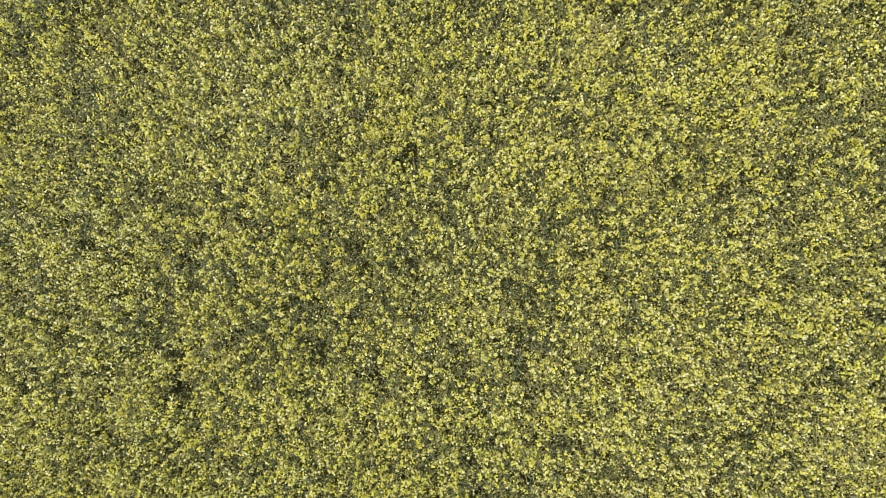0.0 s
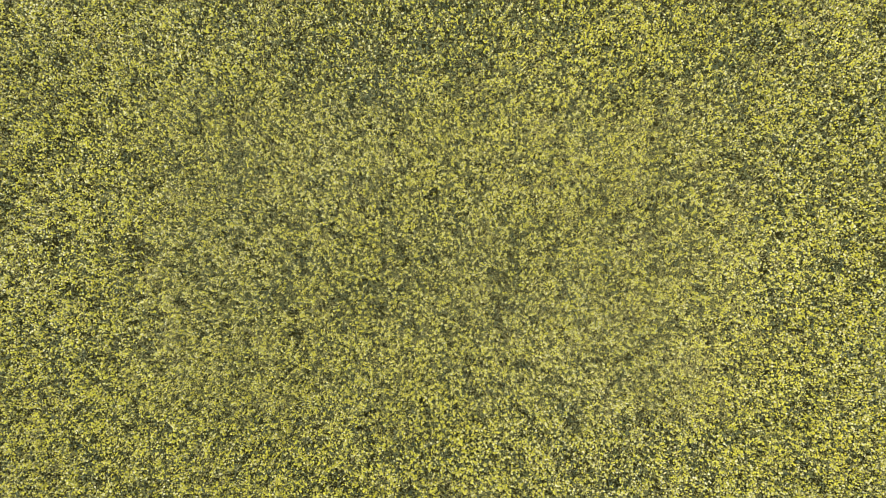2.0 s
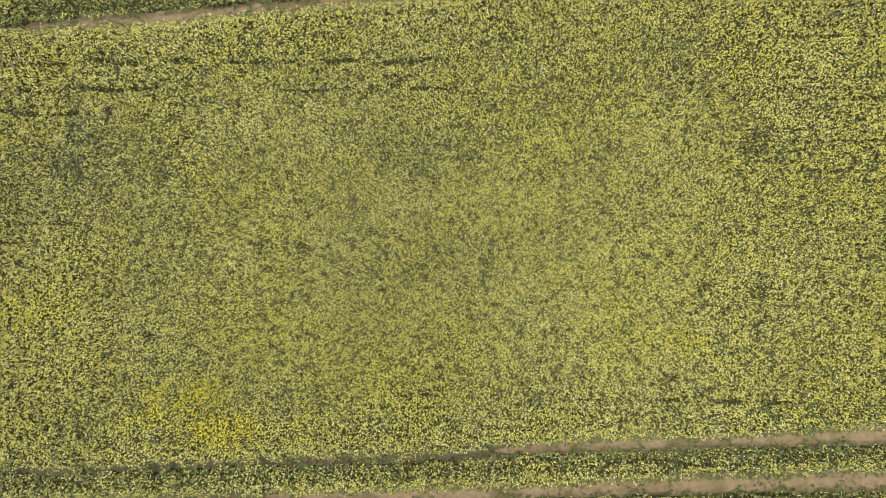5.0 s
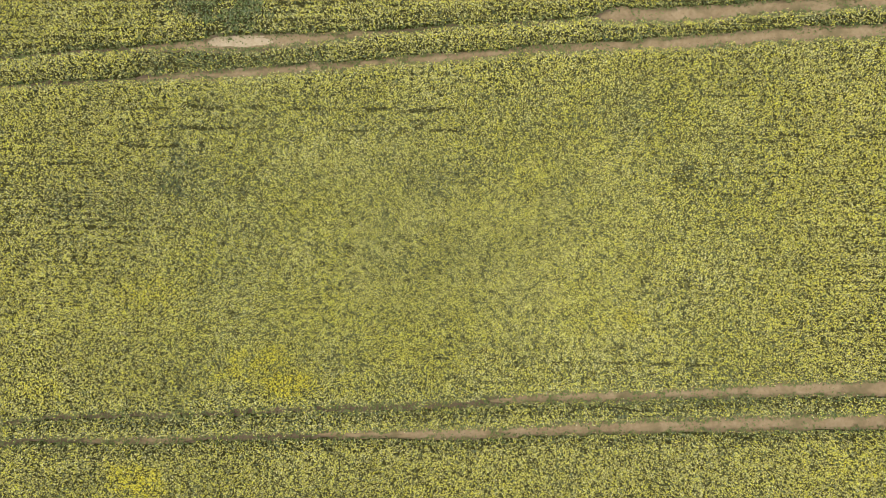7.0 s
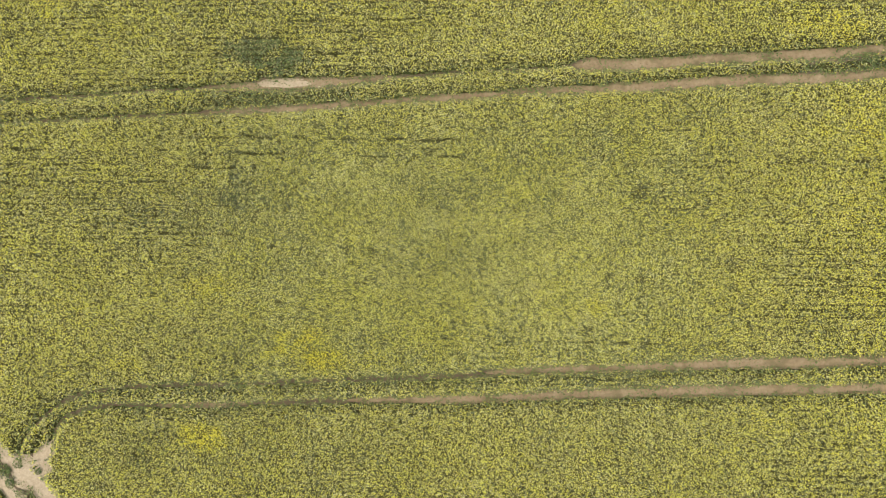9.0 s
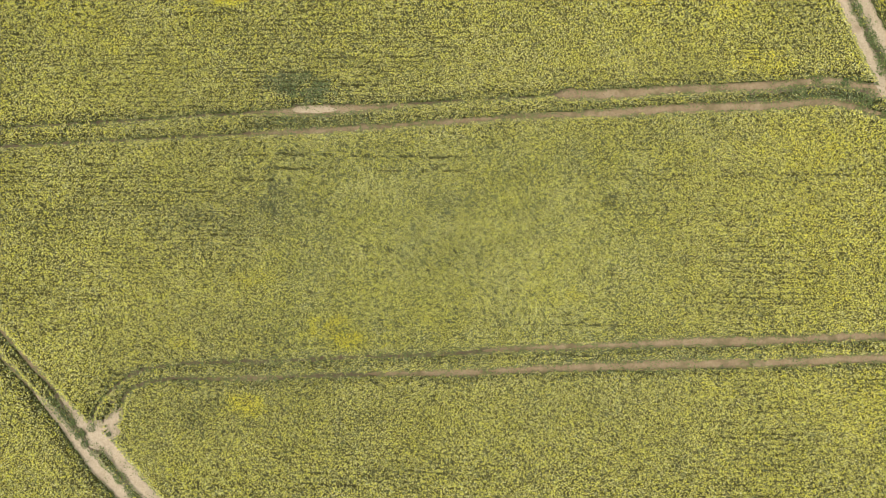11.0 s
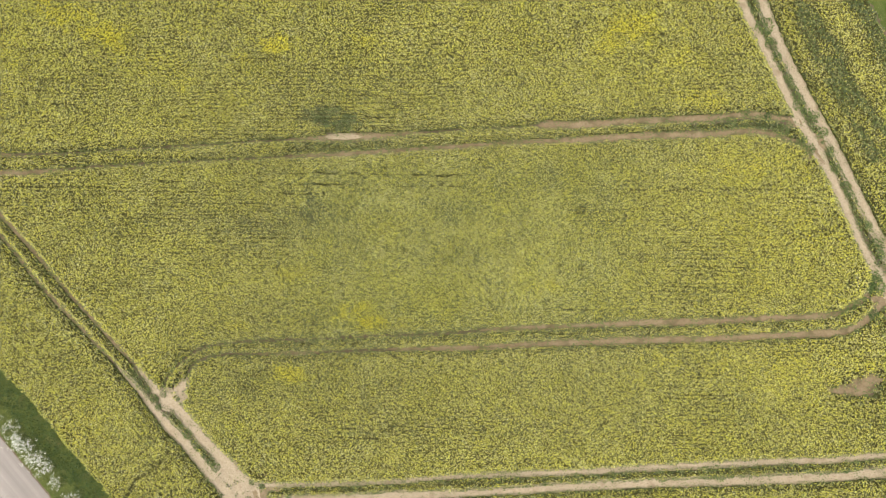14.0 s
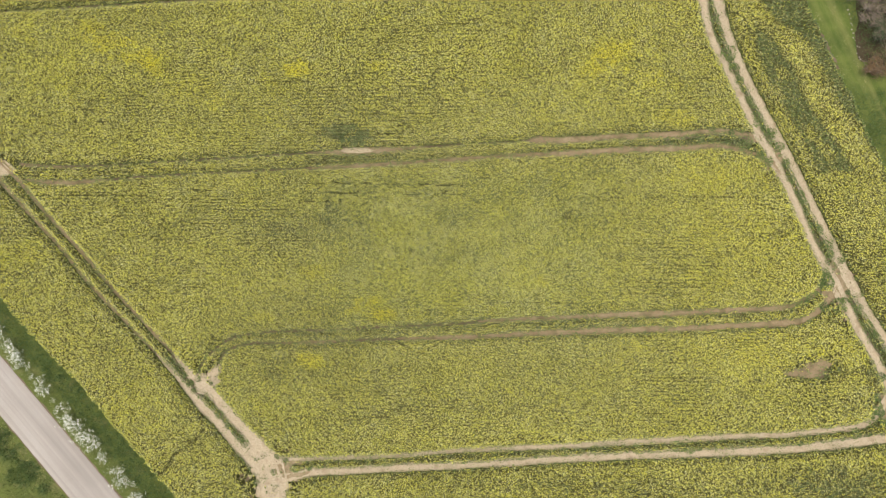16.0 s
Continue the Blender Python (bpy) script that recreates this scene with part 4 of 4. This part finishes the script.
for x, y, rx, ry in [(45.0, 28.2, .22, .6), (45.6, 26.9, .25, .7), (46.3, 25.4, .22, .6), (46.7, 24.3, .18, .4), (44.3, 29.6, .18, .4)]:
    a = np.linspace(0, 2 * np.pi, 41)
    r = np.linspace(0, 1, 7)[:, None] * (1 + 1.4 * (vnoise(3 * np.cos(a) + x, 3 * np.sin(a) + y, 73) - .5))
    px, py = x + rx * r * np.cos(a) - .45 * ry * r * np.sin(a), y + ry * r * np.sin(a)
    px[:, -1], py[:, -1] = px[:, 0], py[:, 0]
    z = .006 + 0.05 * (1 - np.linspace(0, 1, 7)[:, None] ** 2) + 0 * px
    tagged(new("worn_soil", grid_mesh("worn_soil", np.stack([px, py, z], -1), SOIL)), "worn bare soil beside the grass strip", "soil", kind="structure")


# ---------------------------------------------------------------- cow parsley on the verge
def cow_parsley(seed):
    r = np.random.default_rng(seed)
    ob = new("cow_parsley")
    stems, umbels, leaves = [], [], []
    for _ in range(24):
        bx, by = r.normal(0, .45, 2)
        h = r.uniform(.55, 1.0)
        tx, ty = bx + r.normal(0, .12), by + r.normal(0, .12)
        a = r.uniform(0, np.pi)
        s = np.array([np.cos(a), np.sin(a), 0]) * .008
        b, t = np.array([bx * .6, by * .6, 0]), np.array([tx, ty, h])
        stems.append([b - s, b + s, t + s, t - s])
        for _ in range(r.integers(6, 11)):
            o = t + np.array([*r.normal(0, .085, 2), r.normal(0, .03)])
            e = r.uniform(.014, .034)
            q = r.uniform(0, np.pi)
            u, v = np.array([np.cos(q), np.sin(q), r.normal(0, .2)]) * e, np.array([-np.sin(q), np.cos(q), r.normal(0, .2)]) * e
            umbels.append([o - u - v * .5, o + u * .5 - v, o + u + v * .6, o - u * .5 + v])
    for _ in range(150):
        o = np.array([*r.normal(0, .42, 2), r.uniform(.1, .6)])
        q, e = r.uniform(0, 2 * np.pi), r.uniform(.06, .13)
        u, v = np.array([np.cos(q), np.sin(q), r.normal(0, .3)]) * e, np.array([-np.sin(q), np.cos(q), r.normal(0, .3)]) * e * .4
        leaves.append([o - u, o - v, o + u, o + v])
    tagged(child("stems", quad_mesh("stems", np.array(stems), None, (STEM,)), ob, "thin green stems"), kind="stuff")
    tagged(child("umbels", quad_mesh("umbels", np.array(umbels), None, (UMBEL,)), ob, "white lacy flower umbels"), kind="stuff")
    tagged(child("leaves", quad_mesh("leaves", np.array(leaves), None, (BLADE,)), ob, "ferny green leaves"), kind="stuff")
    return tagged(ob, "cow parsley clump with white umbels on the grass verge", "wildflower", group="cow parsley along the lane")


kinds = [cow_parsley(s) for s in (1, 2, 3)]
pr = random.Random(4)
made = 0
s = -40.0
while s < 36:
    # a full cluster, then a few small plants before the next one
    full = pr.random() < .8
    for k in range(pr.randint(3, 5) if full else 2):
        w = 4.9 + pr.gauss(0, .40)
        size = pr.uniform(.75, 1.1) if full else pr.uniform(.4, .65)
        m = Matrix.Translation(lane_point(s + pr.gauss(0, .62), w, 0)) @ Matrix.Rotation(pr.uniform(0, 6.28), 4, "Z")
        if made < 3:
            kinds[made].matrix_basis = m
        else:
            copy_thing(kinds[made % 3], m).scale = (size, size, size)
        made += 1
    copy_thing(kinds[made % 3], Matrix.Translation(lane_point(s + pr.uniform(.9, 1.5), 4.8 + pr.gauss(0, .5), 0))).scale = (.45, .45, .5)
    s += pr.uniform(1.5, 2.9)


# ---------------------------------------------------------------- weeds on the tracks
def weed(seed, spread, count, mat):
    r = np.random.default_rng(seed)
    ob = new("weed_tuft")
    q, st = [], []
    for _ in range(count):
        a, d = r.uniform(0, 2 * np.pi), spread * np.sqrt(r.random())
        o = np.array([d * np.cos(a), d * np.sin(a), r.uniform(.05, .42) * (1.2 - d / spread * .6)])
        b, e = r.uniform(0, 2 * np.pi), r.uniform(.05, .11)
        u, v = np.array([np.cos(b), np.sin(b), r.normal(0, .35)]) * e, np.array([-np.sin(b), np.cos(b), r.normal(0, .35)]) * e * .45
        q.append([o - u, o - v, o + u, o + v])
    for _ in range(count // 8):
        a, d = r.uniform(0, 2 * np.pi), spread * .8 * np.sqrt(r.random())
        b, t = np.array([d * .6 * np.cos(a), d * .6 * np.sin(a), -.01]), np.array([d * np.cos(a), d * np.sin(a), r.uniform(.2, .45)])
        w = np.array([-np.sin(a), np.cos(a), 0]) * .008
        st.append([b - w, b + w, t + w, t - w])
    tagged(child("leaves", quad_mesh("leaves", np.array(q), None, (mat,)), ob), kind="stuff")
    tagged(child("stalks", quad_mesh("stalks", np.array(st), None, (STEM,)), ob), kind="stuff")
    return tagged(ob, "low green weed tuft on the bare track soil", "weed", group="weed tufts on the tracks")


tufts = [weed(11, .55, 120, LEAF_LUSH), weed(12, .4, 80, BLADE_DARK), weed(13, .75, 170, LEAF_LUSH)]
WEEDS = [(31.0, 16.3), (33.6, 15.9), (34.4, 16.4), (34.9, 14.4), (36.2, 14.1), (37.2, 13.2), (37.9, 12.0), (30.8, 15.1), (29.5, 14.9), (37.0, 17.2), (38.2, 15.6), (39.2, 14.2), (40.2, 12.2),
         (45.0, -2.6), (45.1, -3.4), (44.9, -1.9), (44.2, -5.0), (42.6, -5.8), (41.6, -7.0), (45.4, -7.2), (46.4, -6.4), (43.0, -8.9), (47.0, -.4), (45.3, 1.4), (44.3, 3.4), (47.3, -5.4), (50.1, -8.8),
         (50.6, -16.4), (51.0, -18.0), (50.3, -19.8), (51.5, -15.2), (46.0, -8.0), (44.6, -6.4)]
WEEDS_WEST = [(-36.9, -17.3), (-35.6, -16.0), (-35.0, -18.0), (-36.0, -14.6), (-34.7, -21.2), (-33.9, -22.1), (-33.1, -23.0), (-32.4, -23.9), (-31.7, -24.7), (-30.9, -25.3), (-30.3, -25.9), (-37.4, -19.0), (-38.2, -18.2),
              (-29.3, -32.4), (-28.6, -31.2), (-25.8, -27.6), (-28.0, -34.0), (-24.6, -27.9), (-29.4, -29.4), (-25.6, -34.6), (40.8, 9.9), (42.0, 8.0), (34.0, 24.4), (33.2, 26.4)]
for i, (x, y) in enumerate(WEEDS + WEEDS_WEST):
    m = pose(x + pr.uniform(-.2, .2), y + pr.uniform(-.2, .2), .04, 0, 0, pr.uniform(0, 360))
    size = pr.uniform(.7, 1.5) * (.6 if x < 0 else 1)
    if i < 3:
        tufts[i].matrix_basis = m
    else:
        copy_thing(tufts[pr.randrange(3)], m).scale = (size, size, size * .9)

# more tufts along the strips between the wheels of the headland tracks
for one, two, lo, hi, gap in (("east_inner", "east_outer", -16, 40, 1.3), ("south_upper", "south_lower", -40, 20, 1.7), ("west_inner", "west_outer", -18, -12, 1.4)):
    b = LINES[two]
    last = None
    for px, py, pw in LINES[one]:
        if not lo < py < hi or (last is not None and math.hypot(px - last[0], py - last[1]) < gap * pr.uniform(.6, 1.6)):
            continue
        last = (px, py)
        k = int(np.argmin(np.hypot(b[:, 0] - px, b[:, 1] - py)))
        f = pr.uniform(.35, .65)
        m = pose(px + (b[k, 0] - px) * f, py + (b[k, 1] - py) * f, .04, 0, 0, pr.uniform(0, 360))
        size = pr.uniform(.3, .7) if one == "west_inner" else pr.uniform(.5, 1.1)
        if noise.noise((px * .3, py * .3, 2)) > -.15:
            copy_thing(tufts[pr.randrange(3)], m).scale = (size, size, size * .9)
for x, y in ((50.6, -15.2), (51.0, -16.4), (50.4, -17.5), (51.6, -19.6), (51.0, -20.6), (49.7, -20.2), (48.6, -20.8), (51.9, -20.9), (50.9, -18.9), (44.4, -3.2), (44.7, -4.2), (43.6, -5.4), (43.0, -6.2), (42.0, -6.4), (45.2, -8.3), (46.2, -7.4)):
    m = pose(x + pr.gauss(0, .2), y + pr.gauss(0, .2), .04, 0, 0, pr.uniform(0, 360))
    copy_thing(tufts[pr.randrange(3)], m).scale = (1.3, 1.3, 1.0)

# seedlings and low leaves on the thinner tracks
n = 420000
wx, wy = rng.uniform(X0, X1, n), rng.uniform(Y0, Y1, n)
e = raster(wx, wy)
k = (e < .05) & (e > -1.6) & (inside(wx, wy) > 0) & (vnoise(wx / 1.1, wy / .7, 81) + .5 * rng.random(n) + .8 * np.maximum(e, -.45) > .70)
wx, wy = wx[k], wy[k]
n = len(wx)
u, v = tilted(n, .4)
e = rng.uniform(.03, .09, n)[:, None]
tagged(new("track_seedlings", quad_mesh("track_seedlings", chips(np.stack([wx, wy, rng.uniform(.09, .25, n)], 1), u * e * .6, v * e), None, (LEAF_LUSH,))),
       "small green seedlings and leaves on the track soil", "weed", kind="stuff")

# crumbs and clods on the wheel tracks
cx, cy = [], []
for line in LINES.values():
    for px, py, pw in line[::2]:
        for _ in range(2):
            cx.append(px + rng.normal(0, pw * .45))
            cy.append(py + rng.normal(0, pw * .45))
cx, cy = np.array(cx), np.array(cy)
n = len(cx)
e = rng.uniform(.012, .05, n)
top = np.stack([cx, cy, .05 + e], 1)
ring = [np.stack([cx + e * 1.2 * np.cos(a + rng.normal(0, .3, n)), cy + e * 1.2 * np.sin(a + rng.normal(0, .3, n)), np.full(n, .03)], 1) for a in (0, 1.57, 3.14, 4.71)]
clods = np.concatenate([np.stack([ring[i], ring[(i + 1) % 4], top + [0.006 * i, 0, 0], top], 1) for i in range(4)])
tagged(new("soil_clods", quad_mesh("soil_clods", clods, None, (SOIL,))), "small brown soil clods scattered along the wheel tracks", "soil", kind="stuff")


# ---------------------------------------------------------------- shrubs by the grass strip
def limb(bm, a, b, ra, rb):
    a, b = Vector(a), Vector(b)
    q = (b - a).to_track_quat("Z", "Y").to_matrix()
    rings = [[bm.verts.new(c + q @ Vector((r * math.cos(k * 2 * math.pi / 6), r * math.sin(k * 2 * math.pi / 6), 0))) for k in range(6)] for c, r in ((a, ra), (b, rb))]
    for k in range(6):
        bm.faces.new((rings[0][k], rings[0][(k + 1) % 6], rings[1][(k + 1) % 6], rings[1][k]))
    bm.faces.new(rings[1])


def shrub(x, y, height, spread, leaf_mat, leaves, twigs, seed, label, name="shrub"):
    r = random.Random(seed)
    ob = new(name)
    ob.location = (x, y, 0)
    bm = bmesh.new()
    limb(bm, (0, 0, -.05), (.05, .02, height * .3), .11, .08)
    tips = []
    for k in range(9):
        a = k * 2.4 + r.uniform(-.3, .3)
        p = Vector((.05, .02, height * r.uniform(.08, .3)))
        d = Vector((math.cos(a), math.sin(a), r.uniform(.7, 1.5))).normalized()
        w = .06
        for _ in range(4):
            b = p + d * spread * r.uniform(.25, .36)
            b.z = min(b.z, height)
            limb(bm, p, b, w, w * .66)
            tips.append(b)
            for _ in range(2):
                e = b + Vector((r.gauss(0, 1), r.gauss(0, 1), r.uniform(0, 1))) * spread * .2
                limb(bm, b, e, w * .4, w * .15)
                tips.append(e)
            p, w = b, w * .66
            d = (d + Vector((r.gauss(0, .3), r.gauss(0, .3), r.gauss(0, .2)))).normalized()
    part("trunk", bm, BARK, ob, "grey-brown trunk and limbs")
    rs = np.random.default_rng(seed)
    if leaves:
        t = np.array([tuple(v) for v in tips])[rs.integers(0, len(tips), leaves)] + rs.normal(0, spread * .13, (leaves, 3))
        t[:, 2] = np.clip(t[:, 2], .15, None)
        u, v = tilted(leaves, .8)
        e = rs.uniform(.04, .09, leaves)[:, None]
        child("crown", quad_mesh("crown", pieces(t, u * e, v * e * .7, kite=1.0), None, (leaf_mat,)), ob)
    if twigs:
        t = np.array([tuple(v) for v in tips])[rs.integers(0, len(tips), twigs)]
        d = rs.normal(0, 1, (twigs, 3)) + t / spread * .9
        d[:, 2] = np.abs(d[:, 2]) * .6
        d = d / np.linalg.norm(d, axis=1)[:, None] * rs.uniform(.3, 1.0, twigs)[:, None]
        w = np.stack([-d[:, 1], d[:, 0], 0 * d[:, 0]], 1)
        w = w / (np.linalg.norm(w, axis=1)[:, None] + 1e-6) * .014
        child("twigs", quad_mesh("twigs", np.stack([t - w, t + w, t + d + w * .3, t + d - w * .3], 1), None, (TWIG,)), ob, "bare grey twigs")["kind"] = "stuff"
    return tagged(ob, label, "shrub", group="shrubs by the grass strip")


# dark patch laid on the turf as the shadow beneath the shrubs
a = np.linspace(0, 2 * np.pi, 49)
r = np.linspace(0, 1, 9)[:, None] * (1 + .5 * (vnoise(3 * np.cos(a), 3 * np.sin(a), 90) - .5))
x, y = 52.4 + 4.0 * r * np.cos(a), 30.2 + 6.2 * r * np.sin(a)
x[:, -1], y[:, -1] = x[:, 0], y[:, 0]
tagged(new("shrub_shade", grid_mesh("shrub_shade", np.stack([x, y, .075 - .06 * np.linspace(0, 1, 9)[:, None] ** 3 + 0 * x], -1), SHRUB_SHADE)), "dark brown ground patch painted as the shadow under the shrubs", "soil", kind="structure")


def field_stone(seed):
    bm = bmesh.new()
    bmesh.ops.create_icosphere(bm, subdivisions=2, radius=.2)
    for v in bm.verts:
        v.co *= 1 + .35 * noise.noise(v.co * 6 + Vector((seed * 3.1, 0, 0)))
        v.co.z *= .6
    ob = part("stone", bm, STONE, None)
    return tagged(ob, "pale weathered stone lying along the shrubs' edge", "stone", group="stones along the shrubs")


stones = [field_stone(k) for k in (1, 2, 3)]
for k in range(14):
    m = pose(48.2 + .10 * k + pr.gauss(0, .14), 31.6 - .50 * k + pr.gauss(0, .12), .06, 0, 0, pr.uniform(0, 360))
    size = pr.uniform(.25, .62)
    ob = stones[k] if k < 3 else copy_thing(stones[k % 3], m)
    ob.matrix_basis = m
    ob.scale = (size * 1.3, size, size)

shrub(50.0, 31.2, 3.2, 2.4, LEAF_OLIVE, 500, 1200, 5, "leafless grey-brown twiggy shrub beside the grass strip")
shrub(49.0, 34.6, 2.8, 2.0, LEAF_OLIVE, 900, 700, 6, "leafless grey-brown twiggy shrub beside the grass strip")
shrub(52.0, 34.2, 3.4, 2.4, LEAF_OLIVE, 3200, 150, 7, "olive-green leafy shrub among bare ones")
shrub(51.6, 28.2, 2.4, 1.8, LEAF_HEDGE, 2400, 700, 8, "dark green dense shrub beside the grass strip")
shrub(50.6, 23.7, 1.5, 1.5, LEAF_RUST, 2300, 260, 9, "low russet-brown shrub beside the grass strip")
shrub(52.8, 24.8, 2.0, 1.6, LEAF_OLIVE, 2000, 300, 10, "olive-green low shrub beside the grass strip")
shrub(54.2, 31.0, 3.8, 2.6, LEAF_HEDGE, 3000, 500, 14, "dark green dense shrub behind bare ones")
